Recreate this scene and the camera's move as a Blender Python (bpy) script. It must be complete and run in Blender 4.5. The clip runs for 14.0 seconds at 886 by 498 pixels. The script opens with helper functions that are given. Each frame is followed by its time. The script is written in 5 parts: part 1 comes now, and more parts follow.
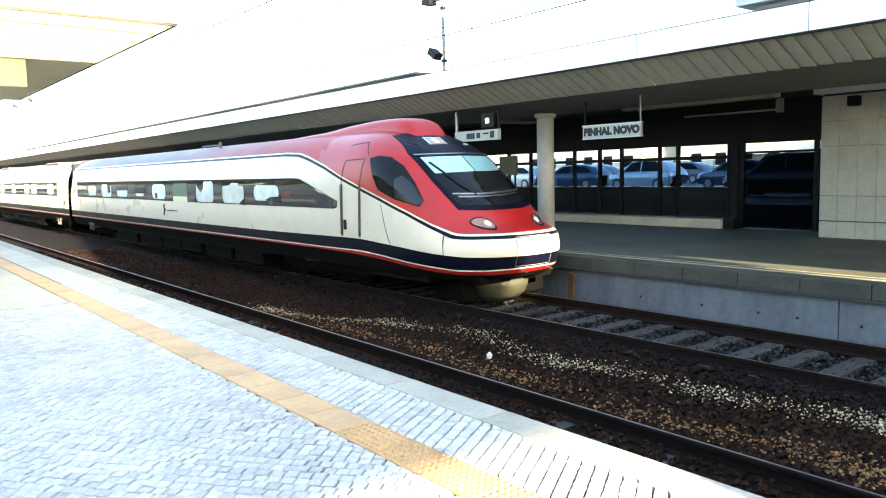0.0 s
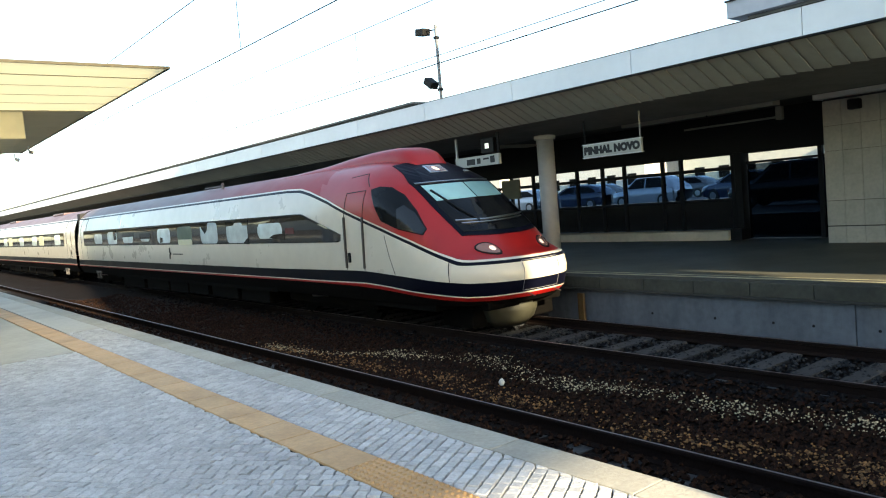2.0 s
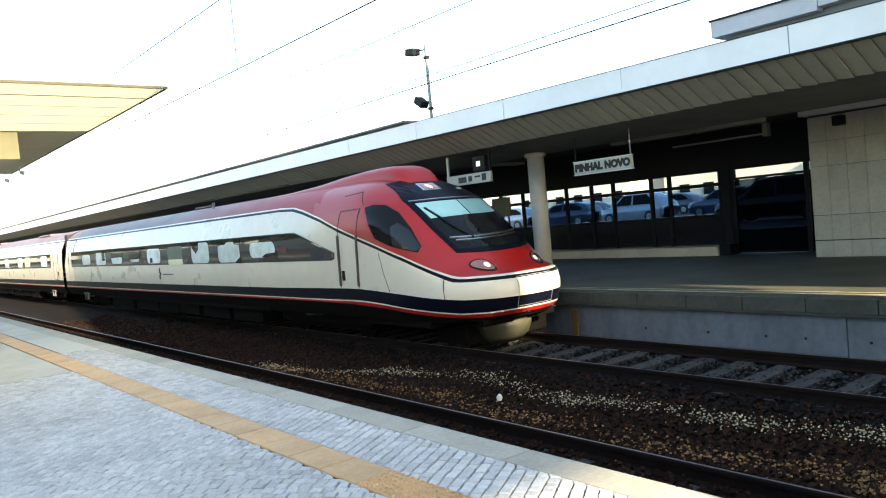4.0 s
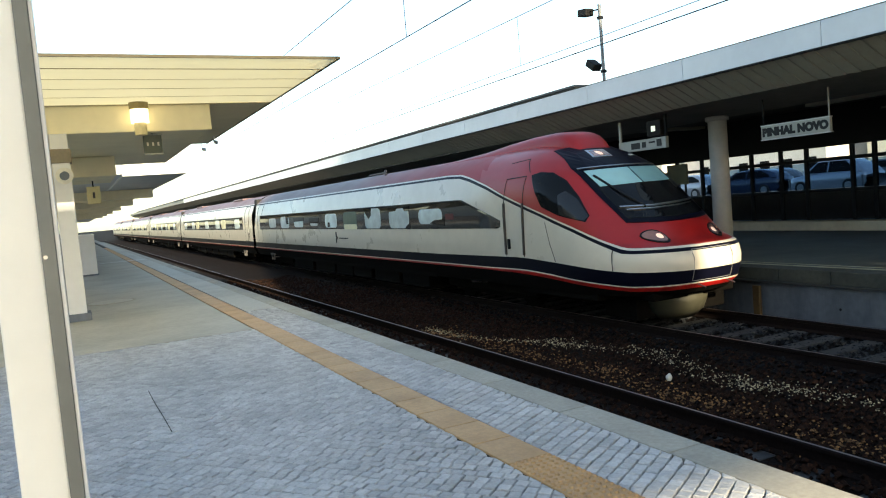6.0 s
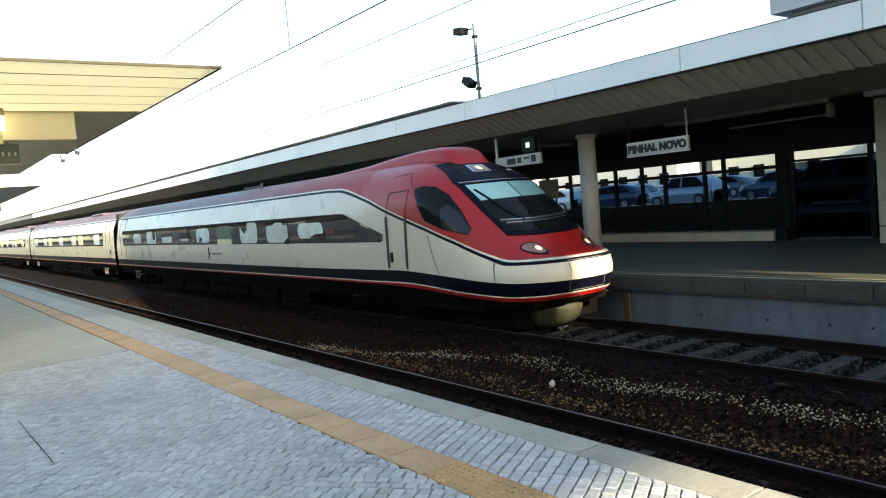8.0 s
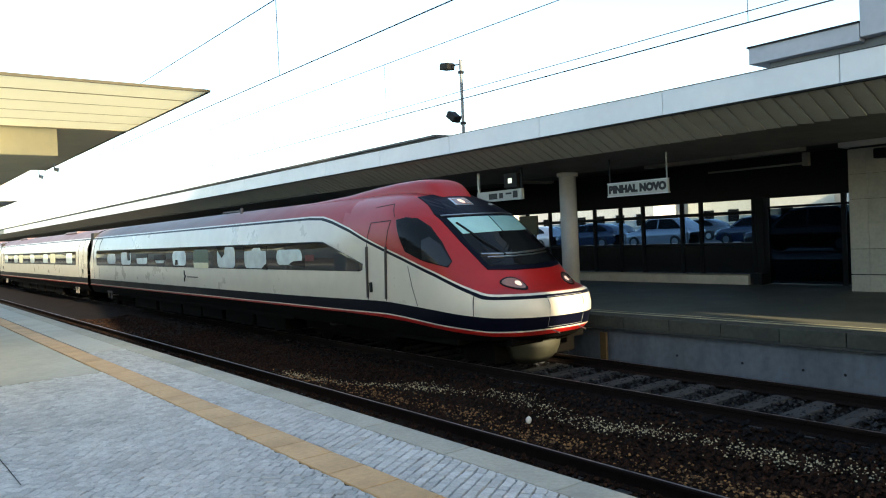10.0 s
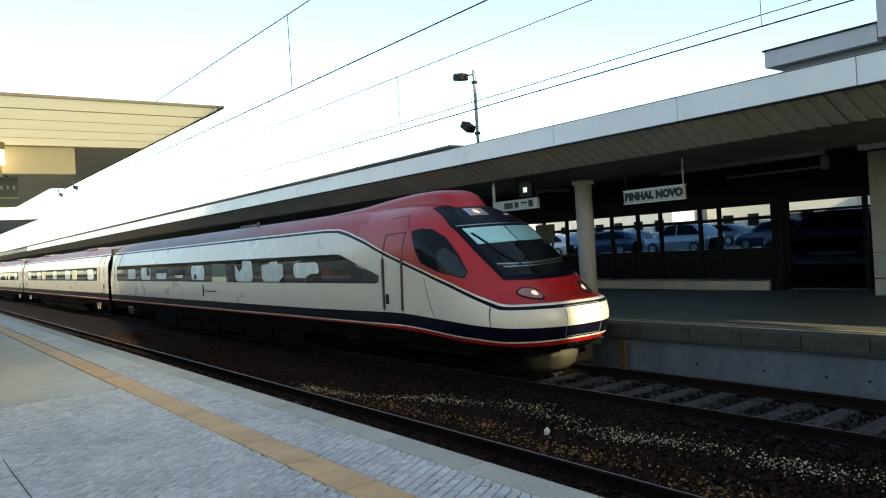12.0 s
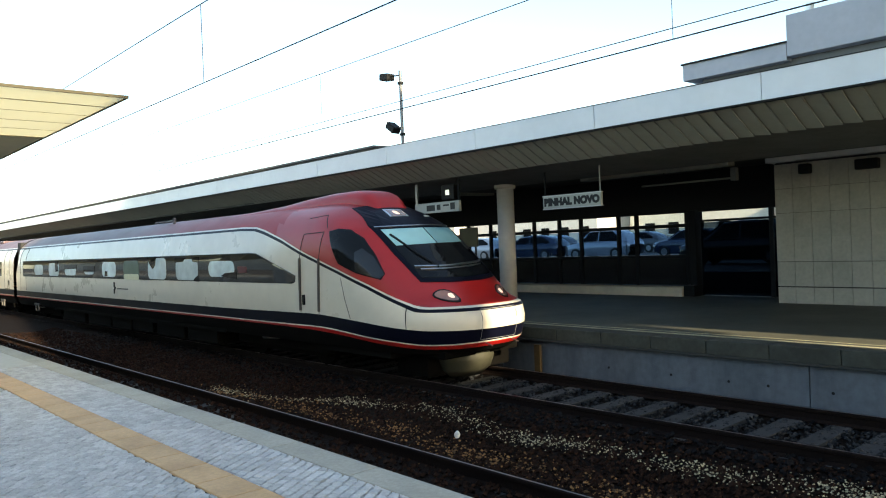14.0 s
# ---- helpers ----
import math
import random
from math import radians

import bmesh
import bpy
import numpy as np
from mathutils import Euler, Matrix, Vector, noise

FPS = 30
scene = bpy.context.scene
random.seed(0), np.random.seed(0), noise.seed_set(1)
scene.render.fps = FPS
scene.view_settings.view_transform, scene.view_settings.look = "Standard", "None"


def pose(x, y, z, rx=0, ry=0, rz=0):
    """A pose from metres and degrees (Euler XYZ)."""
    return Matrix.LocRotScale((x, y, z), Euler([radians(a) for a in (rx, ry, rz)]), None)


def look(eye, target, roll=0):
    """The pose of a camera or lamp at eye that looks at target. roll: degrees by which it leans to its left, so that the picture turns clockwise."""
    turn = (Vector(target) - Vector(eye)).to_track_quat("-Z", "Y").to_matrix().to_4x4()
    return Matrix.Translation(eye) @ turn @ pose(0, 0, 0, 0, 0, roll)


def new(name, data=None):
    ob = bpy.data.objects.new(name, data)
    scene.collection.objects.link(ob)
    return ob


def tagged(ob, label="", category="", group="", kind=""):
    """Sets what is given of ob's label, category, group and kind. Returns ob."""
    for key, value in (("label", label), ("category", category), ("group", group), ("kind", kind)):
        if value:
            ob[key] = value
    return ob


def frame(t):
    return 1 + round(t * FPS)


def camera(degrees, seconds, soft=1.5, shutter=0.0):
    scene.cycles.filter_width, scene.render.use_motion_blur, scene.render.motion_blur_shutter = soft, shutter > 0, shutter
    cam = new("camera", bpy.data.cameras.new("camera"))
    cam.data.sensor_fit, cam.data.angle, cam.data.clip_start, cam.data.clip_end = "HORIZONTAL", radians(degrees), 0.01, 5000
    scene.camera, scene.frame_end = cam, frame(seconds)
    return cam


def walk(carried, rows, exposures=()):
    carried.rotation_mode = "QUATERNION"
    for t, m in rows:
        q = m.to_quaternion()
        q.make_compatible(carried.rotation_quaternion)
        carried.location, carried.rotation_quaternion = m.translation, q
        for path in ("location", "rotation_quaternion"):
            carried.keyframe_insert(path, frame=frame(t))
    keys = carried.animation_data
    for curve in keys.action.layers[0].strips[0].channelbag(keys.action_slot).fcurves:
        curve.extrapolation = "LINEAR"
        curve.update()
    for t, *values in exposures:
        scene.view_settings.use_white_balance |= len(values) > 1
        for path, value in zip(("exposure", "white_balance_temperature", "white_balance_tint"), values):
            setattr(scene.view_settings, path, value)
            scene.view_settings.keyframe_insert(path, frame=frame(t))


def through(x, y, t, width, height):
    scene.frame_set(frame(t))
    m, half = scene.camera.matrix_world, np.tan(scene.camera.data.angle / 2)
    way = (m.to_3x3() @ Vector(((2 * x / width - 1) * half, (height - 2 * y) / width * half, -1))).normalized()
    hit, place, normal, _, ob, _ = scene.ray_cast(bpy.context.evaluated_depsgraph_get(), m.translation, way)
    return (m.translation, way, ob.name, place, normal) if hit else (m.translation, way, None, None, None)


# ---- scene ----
cam = camera(61.49, 14.0, 1.1)
PATH = [
    (0.0, pose(-0.130, -0.245, 1.482, 84.03, 1.43, -38.96)),
    (0.5, pose(-0.072, -0.203, 1.460, 86.38, 3.05, -34.58)),
    (1.0, pose(0.014, -0.219, 1.444, 87.34, 3.76, -35.02)),
    (1.5, pose(0.033, -0.228, 1.471, 86.45, 3.78, -35.58)),
    (2.0, pose(-0.008, -0.184, 1.445, 86.27, 4.77, -38.58)),
    (2.2, pose(-0.044, -0.159, 1.451, 85.80, 4.54, -40.16)),
    (4.3, pose(-0.164, -0.150, 1.429, 87.77, 5.14, -39.50)),
    (4.5, pose(-0.146, -0.150, 1.433, 87.72, 4.13, -39.47)),
    (5.0, pose(-0.114, -0.035, 1.442, 87.12, 4.83, -34.14)),
    (5.5, pose(-0.070, 0.032, 1.449, 87.50, 5.17, -27.67)),
    (6.0, pose(-0.000, -0.002, 1.447, 86.21, 4.79, -26.64)),
    (6.5, pose(0.000, 0.000, 1.450, 86.82, 6.10, -26.67)),
    (7.0, pose(-0.040, 0.026, 1.447, 85.93, 5.35, -27.93)),
    (7.5, pose(-0.116, 0.049, 1.457, 86.13, 4.40, -33.23)),
    (8.0, pose(-0.194, 0.077, 1.456, 86.47, 4.83, -36.48)),
    (8.2, pose(-0.219, 0.043, 1.468, 87.01, 5.28, -36.50)),
    (10.3, pose(-0.272, 0.116, 1.455, 89.24, 2.12, -37.92)),
    (10.5, pose(-0.283, 0.103, 1.455, 89.69, 1.86, -37.28)),
    (11.0, pose(-0.283, 0.122, 1.461, 89.45, 2.19, -37.37)),
    (11.5, pose(-0.257, 0.103, 1.454, 89.25, 2.24, -38.33)),
    (12.0, pose(-0.199, 0.105, 1.476, 89.66, 3.56, -36.81)),
    (12.5, pose(-0.086, 0.066, 1.465, 90.50, 2.99, -38.77)),
    (13.0, pose(0.008, 0.029, 1.443, 89.78, 1.88, -41.13)),
    (13.5, pose(0.026, 0.023, 1.447, 89.45, 2.27, -41.11)),
    (14.0, pose(0.031, 0.039, 1.460, 89.53, 2.33, -42.16)),
]
EXPOSURES = [(0, 3.1, 7550, 4.8), (0.6, 2.27, 7650, 4.8), (1.0, 1.94, 7650, 4.8), (2.0, 1.9, 7650, 4.8), (4.3, 2.29, 7650, 4.8), (5.0, 2.14, 7650, 4.8),
             (5.5, 1.67, 7550, 4.8), (6.5, 1.45, 7550, 3.8), (7.5, 1.65, 7550, 3.8), (8.2, 1.73, 7550, 3.8), (10.5, 1.68, 7550, 3.8), (11.5, 1.49, 7550, 3.8),
             (12.0, 1.37, 7550, 3.8), (12.5, 1.08, 7350, 1.8), (13.0, 1.25, 7350, 1.8), (13.5, 1.52, 7450, 2.8), (14.0, 1.67, 7550, 3.8)]
walk(cam, PATH, EXPOSURES)

# ---- world and sun ----
SUN_EL, SUN_AZ = 22.0, 190.0          # degrees; azimuth clockwise from +y
world = bpy.data.worlds.new("world")
scene.world = world
world.use_nodes = True
wn = world.node_tree
sky = wn.nodes.new("ShaderNodeTexSky")
sky.sky_type = 'NISHITA'
sky.sun_disc = False
sky.sun_elevation = radians(SUN_EL)
sky.sun_rotation = radians(SUN_AZ)
sky.air_density, sky.dust_density, sky.ozone_density = 1.0, 1.0, 2.0
wn.nodes["Background"].inputs["Strength"].default_value = 0.15
wn.links.new(sky.outputs["Color"], wn.nodes["Background"].inputs["Color"])
sun_data = bpy.data.lights.new("sun", 'SUN')
sun_data.energy, sun_data.angle, sun_data.color = 4.4, radians(0.5), (1.0, 0.88, 0.70)
sun_dir = Vector((math.sin(radians(SUN_AZ)) * math.cos(radians(SUN_EL)),
                  math.cos(radians(SUN_AZ)) * math.cos(radians(SUN_EL)), math.sin(radians(SUN_EL))))
sun = new("sun", sun_data)
sun.matrix_world = look((0, 0, 40), Vector((0, 0, 40)) - sun_dir)

# ---- materials ----
MATS = {}


def mat(name, color, rough=0.6, metal=0.0, grain=0.0, scale=20.0, stain=0.0, stain_scale=1.5, bump=0.0, bump_scale=60.0,
        coat=0.0, spread=0.0, island=False, dark=None, spec=0.5, streak=1.0):
    """A surface with fine grain, larger stains, relief and, for repeated pieces, a spread of lightness."""
    if name in MATS:
        return MATS[name]
    m = bpy.data.materials.new(name)
    m.use_nodes = True
    nt = m.node_tree
    N, L = nt.nodes, nt.links
    b = N["Principled BSDF"]
    b.inputs["Roughness"].default_value = rough
    b.inputs["Metallic"].default_value = metal
    b.inputs["Coat Weight"].default_value = coat
    b.inputs["Coat Roughness"].default_value = 0.08
    b.inputs["Specular IOR Level"].default_value = spec
    tc = N.new("ShaderNodeTexCoord")
    geo = N.new("ShaderNodeNewGeometry")
    col = N.new("ShaderNodeRGB")
    col.outputs[0].default_value = (*color, 1)
    out = col.outputs[0]

    def mul(value_out, lo, hi, current):
        mr = N.new("ShaderNodeMapRange")
        mr.inputs["To Min"].default_value, mr.inputs["To Max"].default_value = lo, hi
        L.new(value_out, mr.inputs["Value"])
        mx = N.new("ShaderNodeVectorMath")
        mx.operation = 'SCALE'
        L.new(current, mx.inputs[0])
        L.new(mr.outputs[0], mx.inputs["Scale"])
        return mx.outputs[0]

    if grain:
        n = N.new("ShaderNodeTexNoise")
        n.inputs["Scale"].default_value, n.inputs["Detail"].default_value = scale, 6
        L.new(geo.outputs["Position"], n.inputs["Vector"])
        out = mul(n.outputs[0], 1 - grain * 1.6, 1 + grain * 1.6, out)
    if stain:
        n = N.new("ShaderNodeTexNoise")
        n.inputs["Scale"].default_value, n.inputs["Detail"].default_value = stain_scale, 5
        n.inputs["Roughness"].default_value = 0.65
        st = N.new("ShaderNodeVectorMath")
        st.operation = 'MULTIPLY'
        st.inputs[1].default_value = (1, 1, streak)
        L.new(geo.outputs["Position"], st.inputs[0])
        L.new(st.outputs[0], n.inputs["Vector"])
        r = N.new("ShaderNodeMapRange")
        r.inputs["From Min"].default_value, r.inputs["From Max"].default_value = 0.42, 0.68
        L.new(n.outputs[0], r.inputs["Value"])
        mx = N.new("ShaderNodeMix")
        mx.data_type = 'RGBA'
        d = dark or tuple(c * 0.45 for c in color)
        mx.inputs["B"].default_value = (*d, 1)
        f = N.new("ShaderNodeMath")
        f.operation = 'MULTIPLY'
        f.inputs[1].default_value = stain
        L.new(r.outputs[0], f.inputs[0])
        L.new(f.outputs[0], mx.inputs["Factor"])
        L.new(out, mx.inputs["A"])
        out = mx.outputs["Result"]
        rr = N.new("ShaderNodeMapRange")
        rr.inputs["To Min"].default_value, rr.inputs["To Max"].default_value = max(rough - 0.12, 0.03), min(rough + 0.12, 1)
        L.new(n.outputs[0], rr.inputs["Value"])
        L.new(rr.outputs[0], b.inputs["Roughness"])
    if spread:
        if island:
            src = geo.outputs["Random Per Island"]
        else:
            oi = N.new("ShaderNodeObjectInfo")
            src = oi.outputs["Random"]
        out = mul(src, 1 - spread, 1 + spread, out)
    L.new(out, b.inputs["Base Color"])
    if bump:
        n = N.new("ShaderNodeTexNoise")
        n.inputs["Scale"].default_value, n.inputs["Detail"].default_value = bump_scale, 4
        L.new(geo.outputs["Position"], n.inputs["Vector"])
        bp = N.new("ShaderNodeBump")
        bp.inputs["Strength"].default_value, bp.inputs["Distance"].default_value = bump, 0.02
        L.new(n.outputs[0], bp.inputs["Height"])
        L.new(bp.outputs[0], b.inputs["Normal"])
    MATS[name] = m
    return m


def glass(name, tint=(0.9, 0.95, 0.95), rough=0.02):
    if name in MATS:
        return MATS[name]
    m = bpy.data.materials.new(name)
    m.use_nodes = True
    b = m.node_tree.nodes["Principled BSDF"]
    b.inputs["Base Color"].default_value = (*tint, 1)
    b.inputs["Roughness"].default_value = rough
    b.inputs["Transmission Weight"].default_value = 1.0
    b.inputs["IOR"].default_value = 1.1
    MATS[name] = m
    return m


def translucent(name, color, through=0.6):
    """A thin milky sheet that lets light through."""
    m = mat(name, color, 0.6, grain=0.04, scale=5, stain=0.12, stain_scale=0.8)
    nt = m.node_tree
    t = nt.nodes.new("ShaderNodeBsdfTranslucent")
    t.inputs["Color"].default_value = (*color, 1)
    mx = nt.nodes.new("ShaderNodeMixShader")
    mx.inputs["Fac"].default_value = through
    nt.links.new(nt.nodes["Principled BSDF"].outputs[0], mx.inputs[1])
    nt.links.new(t.outputs[0], mx.inputs[2])
    nt.links.new(mx.outputs[0], nt.nodes["Material Output"].inputs["Surface"])
    return m


def glow(name, color, strength):
    if name in MATS:
        return MATS[name]
    m = bpy.data.materials.new(name)
    m.use_nodes = True
    b = m.node_tree.nodes["Principled BSDF"]
    b.inputs["Base Color"].default_value = (*color, 1)
    b.inputs["Emission Color"].default_value = (*color, 1)
    b.inputs["Emission Strength"].default_value = strength
    MATS[name] = m
    return m


COBBLE = mat("cobble", (0.51, 0.505, 0.495), 0.75, grain=0.2, scale=45, bump=0.5, bump_scale=90, spread=0.15, stain=0.4, stain_scale=0.8)
COBBLE_FAR = mat("cobble_field", (0.51, 0.505, 0.495), 0.75, grain=0.2, scale=45, bump=0.5, bump_scale=90, spread=0.15, island=True, stain=0.4, stain_scale=0.8)
MORTAR = mat("joint_sand", (0.05, 0.048, 0.045), 0.95, grain=0.3, scale=80, bump=0.4)
PAVING = mat("smooth_paving", (0.43, 0.41, 0.355), 0.6, grain=0.12, scale=12, stain=0.4, stain_scale=0.6, bump=0.15)
COPING = mat("coping_stone", (0.38, 0.35, 0.285), 0.7, grain=0.18, scale=30, stain=0.3, stain_scale=2, bump=0.3, spread=0.08)
TACTILE = mat("tactile_tile", (0.56, 0.325, 0.14), 0.6, grain=0.15, scale=30, stain=0.35, stain_scale=2.5, bump=0.2, spread=0.08)
CONCRETE = mat("concrete", (0.15, 0.172, 0.205), 0.85, grain=0.2, scale=9, stain=0.55, stain_scale=1.1, bump=0.3)
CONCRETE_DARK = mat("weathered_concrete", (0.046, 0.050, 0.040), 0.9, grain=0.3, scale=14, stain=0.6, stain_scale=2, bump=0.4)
PAINT_WHITE = mat("white_paint", (0.74, 0.75, 0.76), 0.5, grain=0.04, scale=6, stain=0.12, stain_scale=0.7)
FASCIA = mat("white_metal_fascia", (0.76, 0.79, 0.82), 0.35, grain=0.03, scale=5, stain=0.12, stain_scale=0.8)
SOFFIT = mat("soffit_panel", (0.32, 0.325, 0.28), 0.6, grain=0.06, scale=8, stain=0.2, stain_scale=0.7)
SOFFIT_NEAR = mat("cream_soffit", (0.86, 0.79, 0.57), 0.5, grain=0.04, scale=6, stain=0.15, stain_scale=0.8)
DARK_STEEL = mat("dark_steel", (0.012, 0.013, 0.014), 0.55, spec=0.15, grain=0.2, scale=30)
STONE = mat("cream_stone", (0.46, 0.44, 0.37), 0.6, grain=0.12, scale=14, stain=0.25, stain_scale=2.2, bump=0.1, spread=0.07)
WALL_CONCRETE = mat("stained_wall_concrete", (0.108, 0.128, 0.152), 0.85, grain=0.2, scale=9, stain=0.5, stain_scale=1.7, bump=0.3, streak=0.2, dark=(0.035, 0.04, 0.048))
RAIL_SIDE = mat("rusty_rail", (0.010, 0.006, 0.005), 0.9, spec=0.1, grain=0.4, scale=40, bump=0.3)
RAIL_TOP = mat("worn_rail_head", (0.30, 0.25, 0.25), 0.45, metal=1.0, grain=0.1, scale=60)
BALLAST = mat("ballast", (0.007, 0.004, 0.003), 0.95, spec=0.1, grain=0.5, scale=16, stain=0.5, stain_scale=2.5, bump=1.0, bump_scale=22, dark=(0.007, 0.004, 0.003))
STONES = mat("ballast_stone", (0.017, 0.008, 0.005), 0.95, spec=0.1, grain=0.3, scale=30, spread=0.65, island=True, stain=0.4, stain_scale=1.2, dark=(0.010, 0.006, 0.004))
SLEEPER = mat("concrete_sleeper", (0.033, 0.035, 0.038), 0.9, grain=0.3, scale=20, stain=0.5, stain_scale=3, bump=0.3, spread=0.15)
RED = mat("train_red", (0.35, 0.009, 0.008), 0.38, coat=0.08, grain=0.05, scale=3, stain=0.12, stain_scale=0.8)
WHITE = mat("train_white", (0.65, 0.60, 0.495), 0.3, coat=0.18, grain=0.04, scale=4, stain=0.12, stain_scale=0.9)
NAVY = mat("train_navy", (0.003, 0.0035, 0.010), 0.4, coat=0.0, spec=0.10, grain=0.05, scale=4, stain=0.15, stain_scale=1)
GREY_ROOF = mat("train_roof_grey", (0.17, 0.10, 0.105), 0.5, grain=0.1, scale=6, stain=0.4, stain_scale=1)
# red turns grey along y: the sky's grazing reflection put into the colour
ROOF_SHEEN = mat("sky_sheen_red_roof", (0.33, 0.010, 0.010), 0.5, grain=0.08, scale=5, stain=0.2, stain_scale=1)
roof_nodes = ROOF_SHEEN.node_tree
split_xyz, fade_range, fade_mix = roof_nodes.nodes.new("ShaderNodeSeparateXYZ"), roof_nodes.nodes.new("ShaderNodeMapRange"), roof_nodes.nodes.new("ShaderNodeMix")
fade_mix.data_type = 'RGBA'
fade_mix.inputs["B"].default_value = (0.16, 0.115, 0.115, 1)
fade_range.inputs["From Min"].default_value, fade_range.inputs["From Max"].default_value = 14.0, 23.0
plain_red = roof_nodes.nodes["Principled BSDF"].inputs["Base Color"].links[0].from_socket
roof_nodes.links.new([n for n in roof_nodes.nodes if n.bl_idname == "ShaderNodeNewGeometry"][0].outputs["Position"], split_xyz.inputs[0])
roof_nodes.links.new(split_xyz.outputs["Y"], fade_range.inputs["Value"])
roof_nodes.links.new(fade_range.outputs[0], fade_mix.inputs["Factor"])
roof_nodes.links.new(plain_red, fade_mix.inputs["A"])
roof_nodes.links.new(fade_mix.outputs["Result"], roof_nodes.nodes["Principled BSDF"].inputs["Base Color"])
BLACK = mat("matt_black", (0.008, 0.008, 0.008), 0.6, spec=0.2, grain=0.2, scale=30)
# grime colour taken near black to carry the shade beneath the train
UNDER = mat("underframe_grime_shade", (0.004, 0.0035, 0.003), 0.9, grain=0.4, scale=14, spec=0.05)
TRAIN_GLASS = mat("tinted_glass", (0.008, 0.009, 0.010), 0.05, grain=0.05, scale=2, spec=0.17)
BAND_GLASS = mat("window_band_glass", (0.010, 0.011, 0.012), 0.05, grain=0.05, scale=2, spec=0.7)
CHROME = mat("brushed_steel", (0.6, 0.6, 0.6), 0.3, metal=1.0, grain=0.1, scale=40)
RUBBER = mat("rubber", (0.02, 0.02, 0.02), 0.8, grain=0.2, scale=40)
SIGN_WHITE = mat("sign_white", (0.42, 0.43, 0.39), 0.45, grain=0.03, scale=10)
INK = mat("sign_ink", (0.006, 0.006, 0.007), 0.5, grain=0.05, scale=30)

# ---- mesh helpers ----


def thing(name, label, category, group="", kind="", at=(0, 0, 0)):
    ob = new(name)
    ob.location = at
    return tagged(ob, label, category, group, kind)


def part(name, bm, material, parent=None, label="", smooth=False, kind=""):
    """Links a bmesh as one mesh object, under a thing or a part. Its vertices are in world metres."""
    me = bpy.data.meshes.new(name)
    bm.normal_update()
    bm.to_mesh(me)
    bm.free()
    for m in (material if isinstance(material, (list, tuple)) else [material]):
        me.materials.append(m)
    if smooth:
        me.polygons.foreach_set("use_smooth", [True] * len(me.polygons))
    ob = new(name, me)
    if parent is not None:
        ob.parent = parent
        ob.matrix_parent_inverse = Matrix.Translation(-parent.location)
    return tagged(ob, label, kind=kind)


def box(bm, x0, x1, y0, y1, z0, z1, bevel=0.0, mi=0):
    g = bmesh.ops.create_cube(bm, size=1.0, matrix=Matrix.Translation(((x0 + x1) / 2, (y0 + y1) / 2, (z0 + z1) / 2)) @ Matrix.Diagonal((abs(x1 - x0), abs(y1 - y0), abs(z1 - z0), 1)))
    fs = {f for v in g["verts"] for f in v.link_faces}
    if bevel:
        es = list({e for f in fs for e in f.edges})
        r = bmesh.ops.bevel(bm, geom=es, offset=bevel, segments=2, affect='EDGES', profile=0.6)
        fs = set(r["faces"]) | {f for f in fs if f.is_valid}
    for f in fs:
        f.material_index = mi
    return bm


def boxes(*dims, bevel=0.0):
    bm = bmesh.new()
    for d in dims:
        box(bm, *d, bevel=bevel)
    return bm


def rod(bm, a, b, r, r2=None, seg=12, cap=True):
    a, b = Vector(a), Vector(b)
    d = b - a
    m = Matrix.Translation((a + b) / 2) @ d.to_track_quat('Z', 'Y').to_matrix().to_4x4()
    bmesh.ops.create_cone(bm, cap_ends=cap, segments=seg, radius1=r, radius2=r if r2 is None else r2, depth=d.length, matrix=m)
    return bm


def rods(*ds, seg=12):
    bm = bmesh.new()
    for d in ds:
        rod(bm, *d, seg=seg)
    return bm


def tube(bm, pts, r, seg=8):
    for a, b in zip(pts[:-1], pts[1:]):
        rod(bm, a, b, r, seg=seg)
    return bm


def grid_sheet(bm, rows, thick=0.0, mi=0):
    """A skin through rows of points; thick > 0 gives it a back and edges."""
    vs = [[bm.verts.new(p) for p in row] for row in rows]
    fs = []
    for i in range(len(vs) - 1):
        for j in range(len(vs[0]) - 1):
            fs.append(bm.faces.new((vs[i][j], vs[i + 1][j], vs[i + 1][j + 1], vs[i][j + 1])))
    for f in fs:
        f.material_index = mi
    if thick:
        bmesh.ops.recalc_face_normals(bm, faces=fs)
        bmesh.ops.solidify(bm, geom=fs, thickness=thick)
    return bm

# ---- plan: y runs along the tracks, x across them, z = 0 is the near platform ----
EDGE = 2.965                 # near platform's edge
RAIL_Z = -0.90               # top of all rails
NEAR_C, FAR_C = 4.60, 9.21   # track centres
FAR_EDGE, FZ = 10.94, -0.25  # far platform's edge and level
BED = -1.12                  # ballast level

# ground
bm = bmesh.new()
box(bm, -600, 600, -600, 900, -1.6, BED - 0.1)
tagged(part("ground", bm, BALLAST), "brown stony railway ground reaching to the horizon", "ground", kind="structure")
bm = bmesh.new()
rows = []
rng = random.Random(3)
xs = [EDGE, 3.3, 3.75, 4.6, 5.45, 5.9, 6.4, 6.9, 7.4, 7.9, 8.33, 8.46, 9.2, 9.96, 10.1, 10.5, FAR_EDGE + 0.02]
zs = [0.0, 0.03, 0.06, 0.05, 0.06, 0.03, -0.03, -0.05, -0.02, 0.03, 0.06, 0.01, 0.0, 0.01, 0.04, -0.02, -0.14]
for j in range(161):
    y = -40 + j * 1.25
    rows.append([(x, y, BED + z + rng.uniform(-0.02, 0.02)) for x, z in zip(xs, zs)])
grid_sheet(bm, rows)
